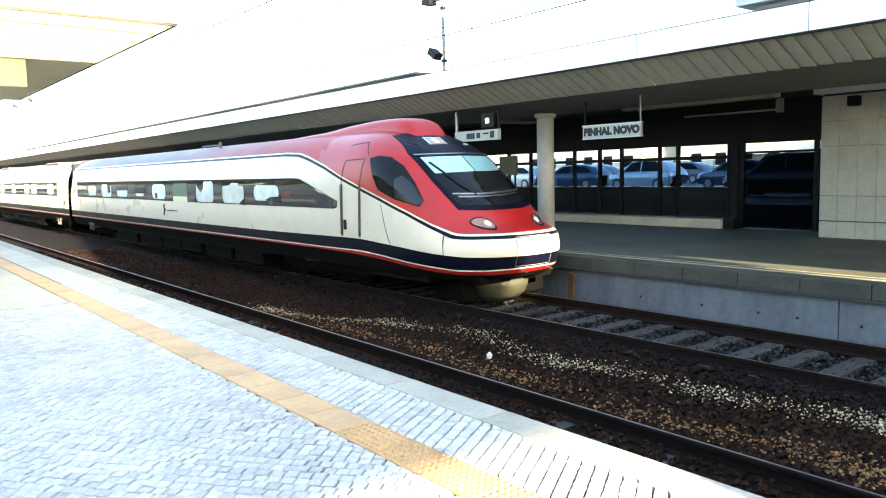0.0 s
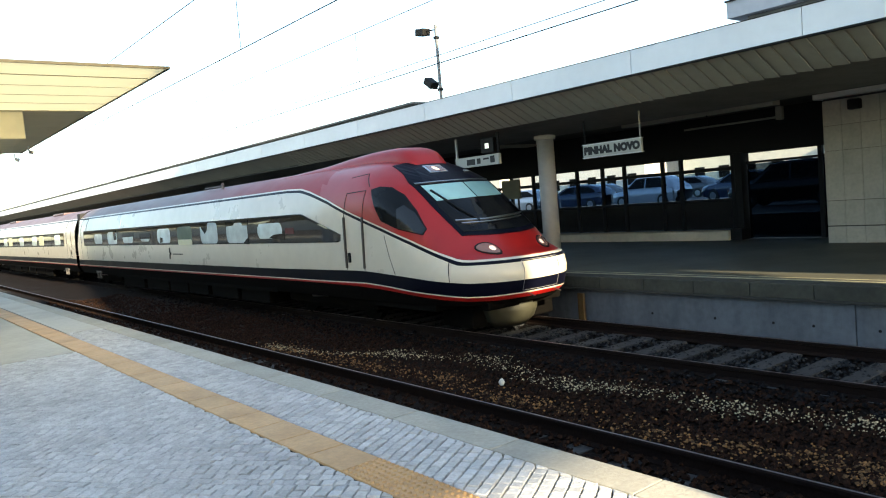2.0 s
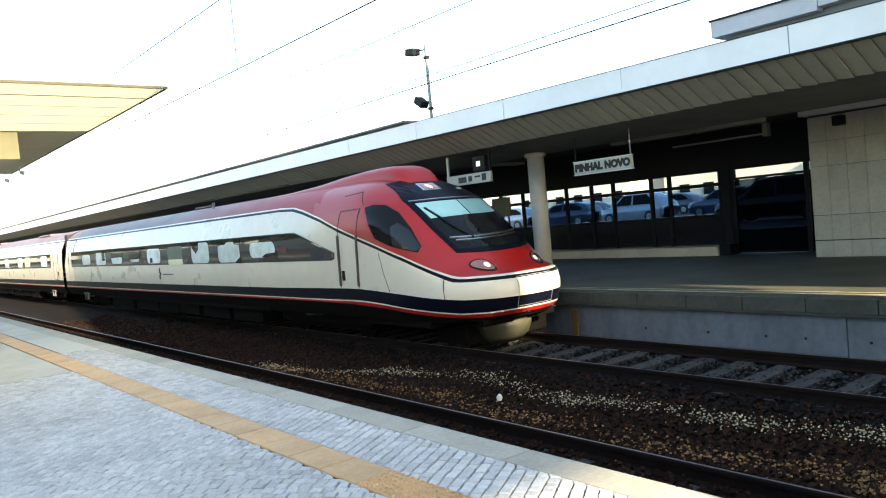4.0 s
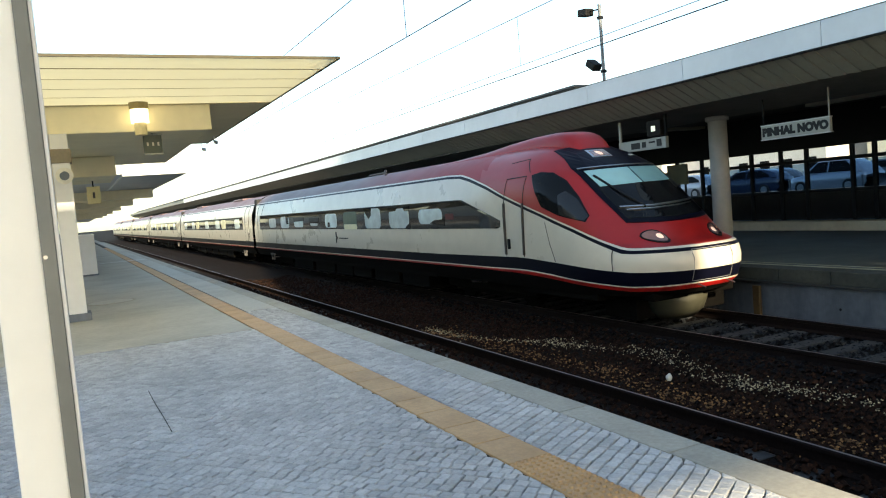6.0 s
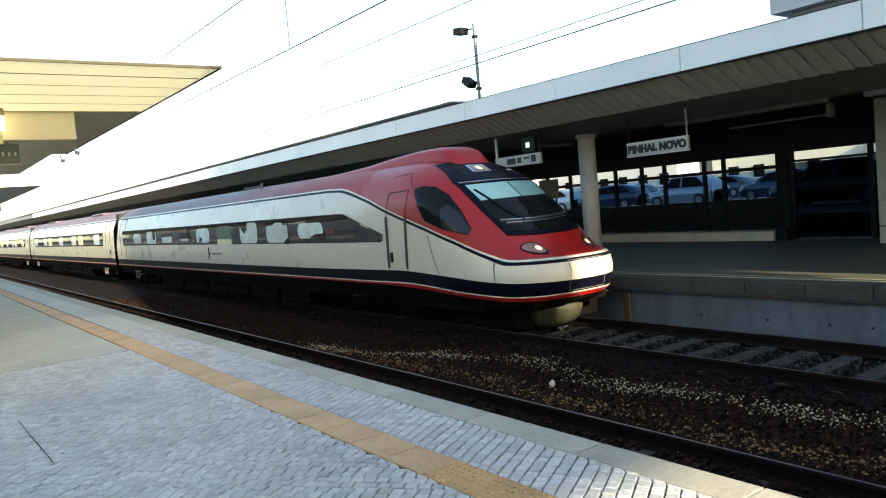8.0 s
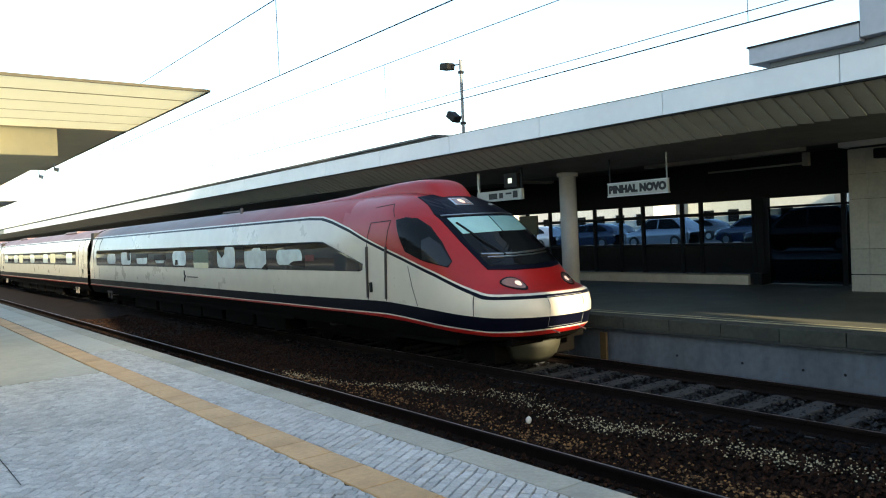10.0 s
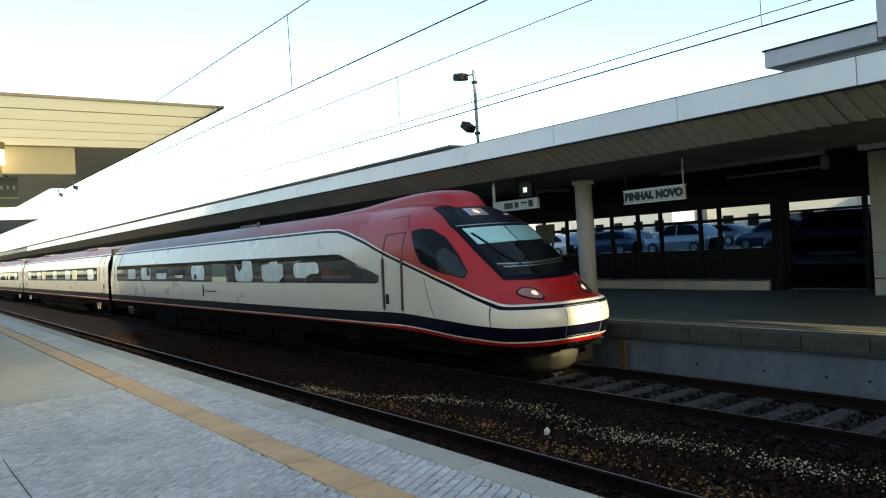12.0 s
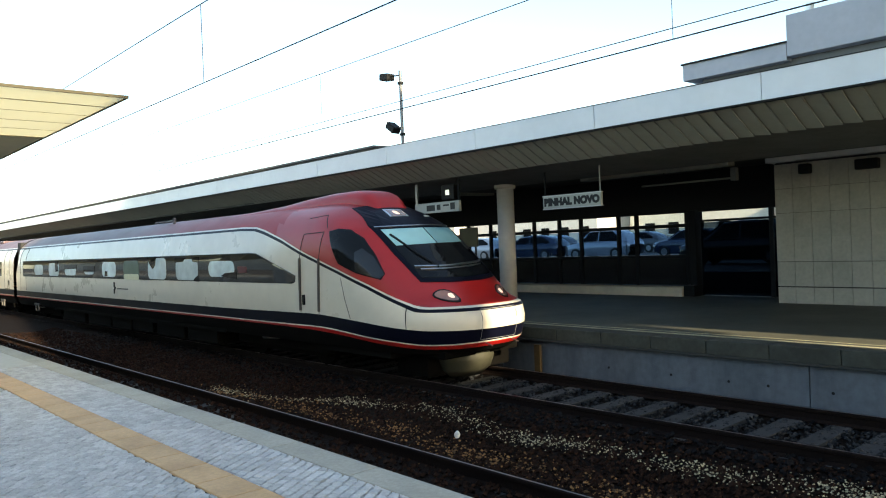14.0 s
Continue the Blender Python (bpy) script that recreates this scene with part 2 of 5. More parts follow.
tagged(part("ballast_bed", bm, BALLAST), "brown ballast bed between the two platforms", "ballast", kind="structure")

# near platform
bm = boxes((-30, EDGE - 0.24, -60, 160, -1.3, -0.035), (EDGE - 0.24, EDGE - 0.05, -60, 160, -1.3, -0.10))
near_platform = tagged(part("platform_near", bm, [MORTAR]), "platform with small grey stone setts and a tan tactile strip", "platform", kind="structure")
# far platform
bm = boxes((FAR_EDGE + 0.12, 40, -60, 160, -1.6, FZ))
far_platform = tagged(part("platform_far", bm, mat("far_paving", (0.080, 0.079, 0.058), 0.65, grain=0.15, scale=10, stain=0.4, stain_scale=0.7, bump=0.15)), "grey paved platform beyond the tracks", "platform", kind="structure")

# far canopy
CAN_X, CAN_Z, CAN_T = 10.8, 3.335, 3.742
canopy = thing("canopy_far", "long white-edged platform canopy with a grey soffit", "canopy", kind="structure")
part("canopy_slab", boxes((CAN_X + 0.02, 18.6, -30, 160, CAN_Z + 0.06, CAN_T - 0.01)), SOFFIT, canopy)
for k in range(-4, 26):
    y0 = 7.85 + 2.95 * (k - 1)
    part("fascia_panel", boxes((CAN_X - 0.03, CAN_X + 0.02, y0 + 0.006, y0 + 2.944, CAN_Z, CAN_T), bevel=0.008), FASCIA, canopy)
part("drip_edge", boxes((CAN_X - 0.045, CAN_X + 0.06, -8, 90, CAN_Z - 0.025, CAN_Z)), DARK_STEEL, canopy)
part("top_flashing", boxes((CAN_X - 0.036, CAN_X + 0.10, -8, 90, CAN_T, CAN_T + 0.012)), DARK_STEEL, canopy)
# the soffit drops inwards from the fascia in tilted boards, then runs on flatter to a riser
SLOPE_IN = (11.62, 2.95)
slope_dir = Vector((SLOPE_IN[0] - CAN_X - 0.05, 0, SLOPE_IN[1] - CAN_Z + 0.01))
slope_len = slope_dir.length
slope_dir.normalize()
slope_frame = Matrix((slope_dir, (0, 1, 0), slope_dir.cross(Vector((0, 1, 0))))).transposed().to_4x4()
for k in range(80):
    y0 = 0.82 + k * 0.2625
    bm = boxes((0, slope_len, -0.127, 0.127, -0.012, 0.012), bevel=0.004)
    bmesh.ops.rotate(bm, cent=(0, 0, 0), matrix=Matrix.Rotation(radians((4.5 if y0 < 6.2 else 2.4 if y0 < 8.5 else 0.8) + (k * 7 % 5) * 0.4), 3, 'X'), verts=bm.verts)
    bmesh.ops.transform(bm, matrix=Matrix.Translation((CAN_X + 0.05, y0, CAN_Z - 0.01)) @ slope_frame, verts=bm.verts)
    part("soffit_slat", bm, SOFFIT, canopy)
bm = bmesh.new()
grid_sheet(bm, [[(CAN_X + 0.05, y, CAN_Z + 0.03), (SLOPE_IN[0], y, SLOPE_IN[1] + 0.04)] for y in (-30, 160)], 0.02)
part("soffit_backing", bm, SOFFIT, canopy)
# shade deeper under the canopy is put into these darker colours
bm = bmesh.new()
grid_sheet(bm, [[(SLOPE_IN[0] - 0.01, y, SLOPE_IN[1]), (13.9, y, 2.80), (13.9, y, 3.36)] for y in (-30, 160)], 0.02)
part("inner_soffit", bm, mat("grey_inner_soffit", (0.12, 0.125, 0.12), 0.7, grain=0.1, scale=8, stain=0.3), canopy, "inner soffit and riser, grey darkened as canopy shade")
part("lower_ceiling", boxes((14.95, 18.9, -30, 160, 3.10, 3.34)), mat("shade_dark_ceiling", (0.03, 0.03, 0.03), 0.7, grain=0.1, scale=8), canopy)
part("roof_upstand", boxes((12.0, 18.2, 15.75, 160, CAN_T, 4.05), (11.9, 18.3, 15.70, 160, 4.05, 4.10)), [mat("dark_roof_sheet", (0.09, 0.09, 0.09), 0.6, grain=0.15, scale=6)], canopy)
for yb in (18.0, 27.0, 36.0, 45.0, 54.0, 63.0, 1.0, -8.0):
    part("cross_beam", boxes((12.6, 18.6, yb - 0.2, yb + 0.2, 3.02, 3.33), bevel=0.02), SOFFIT, canopy)


def column(x, y, r, z0, z1, material, label, parent=None):
    c = thing("column", label, "column", "far canopy columns", at=(x, y, z0))
    bm = bmesh.new()
    rod(bm, (x, y, z0), (x, y, z1), r, seg=32)
    part("shaft", bm, material, c, smooth=False)
    bm = bmesh.new()
    rod(bm, (x, y, z1 - 0.10), (x, y, z1), r + 0.05, seg=32)
    part("collar", bm, material, c)
    bm = bmesh.new()
    rod(bm, (x, y, z0), (x, y, z0 + 0.06), r + 0.03, seg=32)
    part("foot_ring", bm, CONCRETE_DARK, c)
    for o in c.children:
        o.data.polygons.foreach_set("use_smooth", [len(p.vertices) == 4 for p in o.data.polygons])
    return c


COLUMN = mat("column_paint", (0.50, 0.50, 0.48), 0.55, grain=0.08, scale=5, stain=0.25, stain_scale=1.4)
for k, yc in enumerate((12.66, 21.7, 30.7, 39.7, 48.7, 57.7)):
    column(13.6, yc, 0.21, FZ, 2.83, COLUMN, "round pale concrete column under the far canopy")

# station building: stone-clad wall, glazed screen, doorway
WX, GX = 17.3, 18.75
bm = boxes((WX + 0.03, WX + 1.7, -25, 7.6, FZ, 3.10))
wall_stone = tagged(part("wall_station", bm, MORTAR), "station wall clad in cream stone slabs", "wall", kind="structure")
part("cornice", boxes((WX - 0.18, WX + 0.3, -25, 7.75, 2.985, 3.18), bevel=0.01), PAINT_WHITE, wall_stone)
bm = boxes((WX + 0.06, WX + 1.4, 7.602, 7.63, FZ, 2.98))
tagged(part("wall_return", bm, DARK_STEEL), "dark metal-lined return of the station wall", "wall", kind="structure")
screen = thing("glazed_screen", "black steel glazed screen behind the far platform", "glass screen", kind="structure")
for yy in (19.3, 18.2, 17.2, 16.2, 15.15, 14.3, 12.92, 12.3, 10.7):
    part("post", boxes((GX - 0.05, GX + 0.05, yy - 0.05, yy + 0.05, 0.0, 2.06), bevel=0.006), DARK_STEEL, screen)
part("lintel", boxes((GX - 0.12, GX + 0.25, 7.6, 60, 2.02, 3.10)), DARK_STEEL, screen)
part("transom", boxes((GX - 0.045, GX + 0.045, 10.5, 30, 1.62, 1.72), bevel=0.006), DARK_STEEL, screen)
part("lower_rail", boxes((GX - 0.04, GX + 0.04, 10.5, 30, 0.78, 0.86), bevel=0.006), DARK_STEEL, screen)
part("lower_panel", boxes((GX - 0.02, GX + 0.02, 10.5, 30, 0.03, 0.78)), mat("smoked_panel", (0.012, 0.013, 0.015), 0.15, grain=0.1, scale=4), screen, "smoked lower panel")
for a, b in ((10.75, 12.25), (12.35, 12.87), (12.97, 14.25), (14.35, 15.1), (15.2, 16.15), (16.25, 17.15), (17.25, 18.15)):
    o = part("pane", boxes((GX - 0.006, GX + 0.006, a, b, 0.87, 1.61)), glass("dim_glass", (0.22, 0.34, 0.46)), screen)
    o.visible_shadow = False
    o = part("pane", boxes((GX - 0.006, GX + 0.006, a, b, 1.73, 2.01)), glass("clear_glass"), screen)
    o.visible_shadow = False
part("screen_wall", boxes((GX - 0.1, GX + 0.2, 30, 60, FZ, 2.02)), CONCRETE, screen)
part("door_jamb", boxes((GX - 0.25, GX + 0.15, 10.32, 10.52, FZ, 2.06), (GX - 0.45, GX + 0.05, 10.30, 10.62, FZ, 0.05), bevel=0.01), DARK_STEEL, screen)
part("door_jamb", boxes((GX - 0.06, GX + 0.06, 8.32, 8.42, FZ, 2.06), (GX - 0.06, GX + 0.06, 7.64, 7.72, FZ, 2.06)), DARK_STEEL, screen)
o = part("door_pane", boxes((GX - 0.008, GX + 0.008, 8.43, 10.29, FZ + 0.02, 1.73)), glass("smoked_door_glass", (0.05, 0.075, 0.10)), screen, "dark smoked door glass")
o.visible_shadow = False
o = part("door_pane", boxes((GX - 0.008, GX + 0.008, 7.73, 8.31, FZ + 0.02, 1.73)), glass("smoked_door_glass"), screen, "dark smoked door glass")
o.visible_shadow = False
part("door_transom", boxes((GX - 0.04, GX + 0.04, 7.6, 10.3, 1.74, 1.80)), DARK_STEEL, screen)
tagged(part("plinth", boxes((GX - 0.55, GX - 0.06, 10.62, 60, FZ, 0.0), bevel=0.012), mat("pale_plinth", (0.62, 0.55, 0.42), 0.6, grain=0.08, scale=8, stain=0.3)), "pale stone plinth along the glazed screen", "plinth", kind="structure")

# ---- train ----
XC, HW = FAR_C, 1.46


def lerp(tab, v):
    if v <= tab[0][0]:
        return tab[0][1]
    for (a, b), (c, d) in zip(tab[:-1], tab[1:]):
        if v <= c:
            return b + (d - b) * (v - a) / (c - a)
    return tab[-1][1]


ROOF_Z = 2.40


def half(z):
    """Half width of the plain body at a height."""
    if z < -0.1:
        return HW - 0.10 * ((-0.1 - z) / 0.25) ** 1.5
    if z <= 0.9:
        return HW
    k = min((z - 0.9) / (ROOF_Z - 0.9), 1.0)
    return HW * max(1 - k ** 3.2, 0.0) ** 0.4545


TIP = [(-0.40, 9.05), (-0.25, 8.86), (0.0, 8.78), (0.2, 8.76), (0.36, 8.84), (0.45, 9.12), (0.53, 9.27), (0.815, 9.57), (1.30, 10.17), (1.78, 10.78), (2.0, 11.18), (2.22, 11.68), (2.40, 12.4)]
BACK = [(-0.4, 10.9), (0.3, 10.9), (0.815, 11.4), (1.78, 12.3), (2.22, 13.0), (2.4, 13.6)]
P = 2.5


def nose(z, u):
    """Half width and y of the cab's skin at height z; u runs from 0 at the side to 1 at the tip."""
    a = u * math.pi / 2
    tip, back = lerp(TIP, z), lerp(BACK, z)
    return half(z) * max(math.cos(a), 0) ** (2 / P), back - (back - tip) * math.sin(a) ** (2 / P)


def skin_x(y, z):
    """Half width of the cab at y, z."""
    tip, back = lerp(TIP, z), lerp(BACK, z)
    k = min(max((back - y) / (back - tip), 0), 1)
    return half(z) * max(1 - k ** P, 0) ** (1 / P)


def skin_y(x, z):
    """y of the cab's front at x off the centre line."""
    tip, back = lerp(TIP, z), lerp(BACK, z)
    k = min(abs(x) / half(z), 1)
    return back - (back - tip) * max(1 - k ** P, 0) ** (1 / P)


# livery lines: heights by y
RED_TOP = [(8.7, 0.385), (9.4, 0.385), (9.62, 0.40), (10.02, 0.535), (10.65, 0.776), (11.43, 1.027), (12.18, 1.241), (12.81, 1.425), (13.53, 1.657), (14.1, 1.80), (14.45, 1.88), (14.89, 1.955), (15.3, 1.985), (16.4, 1.985), (36, 1.975)]
NAVY_TOP = [(8.7, 0.0), (9.4, 0.01), (9.94, 0.05), (10.63, 0.11), (11.5, 0.165), (12.25, 0.205), (13.5, 0.195), (16, 0.175), (36, 0.19)]
LINE = [(8.7, -0.21), (9.1, -0.235), (9.5, -0.235), (9.98, -0.19), (10.66, -0.14), (11.5, -0.07), (12.2, -0.036), (13.5, -0.045), (16, -0.04), (36, -0.03)]
RED_BOT = [(8.7, -0.30), (9.1, -0.32), (9.5, -0.315), (10.0, -0.27), (10.66, -0.215), (11.5, -0.145), (12.5, -0.105), (14, -0.09), (36, -0.078)]
Y_JOINT = 35.75


def cab_side(s):
    """One side of the leading car's skin with the livery bands as rows; s is -1 or 1."""
    bands = [(lambda y: -0.40, 0), (lambda y: lerp(RED_BOT, y), 0), (lambda y: lerp(LINE, y) - 0.012, 0), (lambda y: lerp(LINE, y) + 0.012, 1), (lambda y: lerp(NAVY_TOP, y), 2),
             (lambda y: lerp(NAVY_TOP, y) * 0.6 + 0.4 * (lerp(RED_TOP, y) - 0.075), 1), (lambda y: lerp(RED_TOP, y) - 0.075, 1), (lambda y: lerp(RED_TOP, y) - 0.02, 2), (lambda y: lerp(RED_TOP, y) + 0.012, 1)]
    # material index belongs to the band below the row
    n_roof = 48
    cols = [("body", Y_JOINT - 0.25 - k * (Y_JOINT - 0.25 - 14.9) / 30) for k in range(30)] + [("blend", k / 10) for k in range(11)] + [("nose", k / 36) for k in range(1, 37)]
    rows = []
    for kind, q in cols:
        def place(z):
            if kind == "body":
                return half(z), q
            if kind == "blend":
                return half(z), 14.9 + (lerp(BACK, z) - 14.9) * q
            return nose(z, q)
        col = []
        for fn, _ in bands:
            z = fn(12.0)
            for _i in range(14):
                z = 0.5 * z + 0.5 * fn(place(z)[1])
            w, y = place(z)
            col.append((XC + s * w, y, z))
        z0 = col[-1][2]
        for k in range(1, n_roof + 1):
            z = z0 + (ROOF_Z - z0) * math.sin(k / n_roof * math.pi / 2)
            w, y = place(z)
            col.append((XC + s * w, y, z))
        rows.append(col)
    bm = bmesh.new()
    vs = [[bm.verts.new(p) for p in r] for r in rows]
    mats = [5, 3, 1, 2, 1, 1, 2, 1] + [0] * n_roof
    for i in range(len(vs) - 1):
        for j in range(len(vs[0]) - 1):
            q = (vs[i][j], vs[i][j + 1], vs[i + 1][j + 1], vs[i + 1][j])
            f = bm.faces.new(q if s < 0 else q[::-1])
            f.material_index = mats[j]
            if j >= 8 and rows[i][j][1] > 14.0:
                f.material_index = 4
    bmesh.ops.remove_doubles(bm, verts=bm.verts, dist=0.0005)
    return bm


lead = thing("train_leading_car", "red and white high-speed train leading car with navy stripes", "train car", "train cars", at=(XC, 22, RAIL_Z))
for s in (-1, 1):
    part("body_side", cab_side(s), [RED, WHITE, NAVY, RED, ROOF_SHEEN, UNDER], lead, "white body side with red cab, navy bands and red roof", smooth=True)


def on_side(y, z, out=0.004, s=-1):
    w = skin_x(y, z) if y < 14.5 else half(z)
    e = 0.02
    n = Vector((1, 0, 0))
    if y < 14.5:
        n = Vector((1, -(skin_x(y + e, z) - skin_x(y - e, z)) / (2 * e), -(skin_x(y, z + e) - skin_x(y, z - e)) / (2 * e))).normalized()
    else:
        n = Vector((1, 0, -(half(z + e) - half(z - e)) / (2 * e))).normalized()
    return Vector((XC + s * (w + out * n.x), y + out * n.y, z + out * n.z))


def on_front(x, z, out=0.004):
    e = 0.02
    y = skin_y(x, z)
    n = Vector(((skin_y(x + e, z) - skin_y(x - e, z)) / (2 * e), -1, (skin_y(x, z + e) - skin_y(x, z - e)) / (2 * e))).normalized()
    return Vector((XC + x, y, z)) + n * out


def patch(poly, fn, out=0.012, n=14):
    """A thin raised panel over the skin, inside a polygon of skin coordinates; fn maps them to the world."""
    cx = sum(p[0] for p in poly) / len(poly)
    cy = sum(p[1] for p in poly) / len(poly)
    ring = []
    m = len(poly)
    for i in range(m):
        (ax, ay), (bx, by) = poly[i], poly[(i + 1) % m]
        for k in range(4):
            ring.append((ax + (bx - ax) * k / 4, ay + (by - ay) * k / 4))
    bm = bmesh.new()
    levels = [(1.0, -0.02), (1.0, out * 0.7), (0.985, out)] + [(f, out) for f in (0.8, 0.6, 0.4, 0.2)]
    vs = [[bm.verts.new(fn(cx + (x - cx) * f, cy + (y - cy) * f, o)) for x, y in ring] for f, o in levels]
    c = bm.verts.new(fn(cx, cy, out))
    R = len(ring)
    for a, b in zip(vs[:-1], vs[1:]):
        for i in range(R):
            bm.faces.new((a[i], a[(i + 1) % R], b[(i + 1) % R], b[i]))
    for i in range(R):
        bm.faces.new((vs[-1][i], vs[-1][(i + 1) % R], c))
    bmesh.ops.recalc_face_normals(bm, faces=bm.faces)
    return bm


def rounded(a0, a1, b0, b1, r=0.08):
    """A rectangle with rounded corners as a polygon."""
    pts = []
    for cx, cy, st in ((a1 - r, b1 - r, 0), (a0 + r, b1 - r, 90), (a0 + r, b0 + r, 180), (a1 - r, b0 + r, 270)):
        for k in range(4):
            t = radians(st + k * 30)
            pts.append((cx + r * math.cos(t), cy + r * math.sin(t)))
    return pts


def almond(side_sign, w, h):
    """The outline of a headlight, a slanted almond."""
    pts = []
    for k in range(14):
        t = 2 * math.pi * k / 14
        c, d = math.cos(t), math.sin(t)
        pts.append((side_sign * (0.675 + w * c * (1 - 0.12 * d)), 0.556 + h * d * (1 - 0.22 * c) + 0.018 * c))
    return pts


def ribbon(pts, fn, w, out=0.006):
    """A narrow raised strip along skin points."""
    bm = bmesh.new()
    fine = []
    for (a, b), (c, d) in zip(pts[:-1], pts[1:]):
        for k in range(8):
            fine.append((a + (c - a) * k / 8, b + (d - b) * k / 8))
    fine.append(pts[-1])
    rows = []
    for i, (a, b) in enumerate(fine):
        p, q = fine[max(i - 1, 0)], fine[min(i + 1, len(fine) - 1)]
        t = Vector((q[0] - p[0], q[1] - p[1]))
        t = t.normalized() if t.length else Vector((1, 0))
        nx, ny = -t.y * w / 2, t.x * w / 2
        rows.append([fn(a + nx, b + ny, -0.01), fn(a + nx, b + ny, out), fn(a - nx, b - ny, out), fn(a - nx, b - ny, -0.01)])
    grid_sheet(bm, rows)
    return bm


# bright light seen in the windows is put into this pale base colour
PANE = mat("pane_light_paint", (0.74, 0.88, 0.86), 0.12, coat=0.5, grain=0.15, scale=3, stain=0.4, stain_scale=2.2, spread=0.25)
VISOR = mat("pale_visor", (0.33, 0.60, 0.60), 0.3, grain=0.1, scale=6, stain=0.2)
LENS = mat("lamp_lens", (0.26, 0.13, 0.10), 0.08, coat=0.6, grain=0.1, scale=20)
LAMP_ON = glow("warm_lamp", (1.0, 0.70, 0.55), 0.22)

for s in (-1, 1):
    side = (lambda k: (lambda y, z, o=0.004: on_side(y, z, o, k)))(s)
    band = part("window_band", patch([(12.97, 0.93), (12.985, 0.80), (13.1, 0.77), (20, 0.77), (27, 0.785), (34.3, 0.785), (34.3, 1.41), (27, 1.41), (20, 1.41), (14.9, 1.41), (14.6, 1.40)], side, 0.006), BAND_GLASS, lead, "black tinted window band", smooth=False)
    for y0, y1, z0, z1 in ((15.55, 16.88, 0.885, 1.25), (17.47, 18.8, 0.79, 1.31), (19.42, 20.68, 0.79, 1.36), (23.26, 24.5, 0.83, 1.29), (27.2, 28.45, 0.86, 1.2), (29.2, 30.5, 0.83, 1.3), (25.3, 26.3, 0.9, 1.16), (31.3, 32.5, 0.86, 1.25)):
        part("window_pane", patch(rounded(y0, y1, z0, z1, 0.17), side, 0.011), PANE, band, "window pane with the light seen in it put into its pale colour")
    part("window_pane", patch(rounded(21.36, 22.6, 0.77, 1.31, 0.15), side, 0.011), mat("dull_green_pane", (0.12, 0.16, 0.11), 0.5, grain=0.15, scale=5), band, "dull green window pane")
    # the bright strip low in this pane is light given as yellow colour
    part("window_pane", patch(rounded(21.38, 22.58, 0.77, 0.93, 0.06), side, 0.014), mat("yellow_pane_light", (0.85, 0.82, 0.55), 0.5, grain=0.1, scale=6), band, "yellow light low in the window, put into the colour")
    # flat dark patches laid on the panes to cut the painted light into silhouettes
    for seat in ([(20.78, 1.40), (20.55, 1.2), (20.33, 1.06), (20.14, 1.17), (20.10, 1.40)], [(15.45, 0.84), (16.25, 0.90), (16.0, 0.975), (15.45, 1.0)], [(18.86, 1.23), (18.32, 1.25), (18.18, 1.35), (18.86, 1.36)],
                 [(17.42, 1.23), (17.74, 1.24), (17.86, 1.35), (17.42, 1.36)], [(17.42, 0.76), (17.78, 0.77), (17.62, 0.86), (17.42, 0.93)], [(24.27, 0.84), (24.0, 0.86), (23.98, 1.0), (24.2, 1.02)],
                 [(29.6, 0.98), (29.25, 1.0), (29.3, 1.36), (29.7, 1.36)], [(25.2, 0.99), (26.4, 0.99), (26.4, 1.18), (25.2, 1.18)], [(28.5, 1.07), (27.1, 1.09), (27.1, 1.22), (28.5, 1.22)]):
        part("seat_back", patch(seat, side, 0.0135), TRAIN_GLASS, band, "dark patch cutting a silhouette out of the light painted on the pane")
    part("red_mark", patch(rounded(14.98, 15.40, 0.98, 1.12, 0.02), side, 0.010), mat("dull_red_mark", (0.12, 0.02, 0.02), 0.5, grain=0.1), band)
    part("cab_window", patch([(11.896, 1.763), (11.681, 1.806), (11.386, 1.771), (11.041, 1.603), (10.685, 1.31), (10.355, 0.962), (10.388, 0.857), (10.961, 0.981), (11.467, 1.158), (11.689, 1.441)], side, 0.006), TRAIN_GLASS, lead, "dark cab side window")
    part("cab_sliding_pane", patch([(11.082, 1.354), (10.96, 1.419), (10.682, 1.261), (10.362, 0.952), (10.416, 0.876), (10.976, 1.001)], side, 0.014), mat("smoked_pane", (0.014, 0.015, 0.016), 0.12, coat=0.1, grain=0.1, scale=3), lead, "smoked sliding pane of the cab window")
    door = part("cab_door", ribbon([(12.80, 0.21), (12.79, 1.30), (12.74, 1.74), (12.05, 1.76), (12.10, 1.25), (12.15, 0.21)], side, 0.013), RUBBER, lead, "cab door with dark rubber seal")
    part("door_rail", ribbon([(12.795, 0.25), (12.78, 1.27)], side, 0.05, 0.03), mat("handrail_brown", (0.05, 0.04, 0.035), 0.4, grain=0.1), door)
    part("door_rail", ribbon([(12.14, 0.25), (12.09, 1.25)], side, 0.045, 0.03), MATS["handrail_brown"], door)
    part("door_handle", patch(rounded(12.63, 12.70, 0.36, 0.56, 0.02), side, 0.03), BLACK, door, "black door handle")
    part("panel_seam", ribbon([(11.39, 0.885), (11.28, 0.5), (11.13, 0.157)], side, 0.014, 0.003), RUBBER, lead)
    part("panel_seam", ribbon([(9.737, 0.378), (9.726, 0.02)], side, 0.012, 0.003), RUBBER, lead)
    part("panel_seam", ribbon([(12.3, 2.09), (11.98, 1.82)], side, 0.014, 0.003), RUBBER, lead)
    part("panel_seam", ribbon([(12.85, 2.05), (12.3, 2.09)], side, 0.014, 0.003), RUBBER, lead)
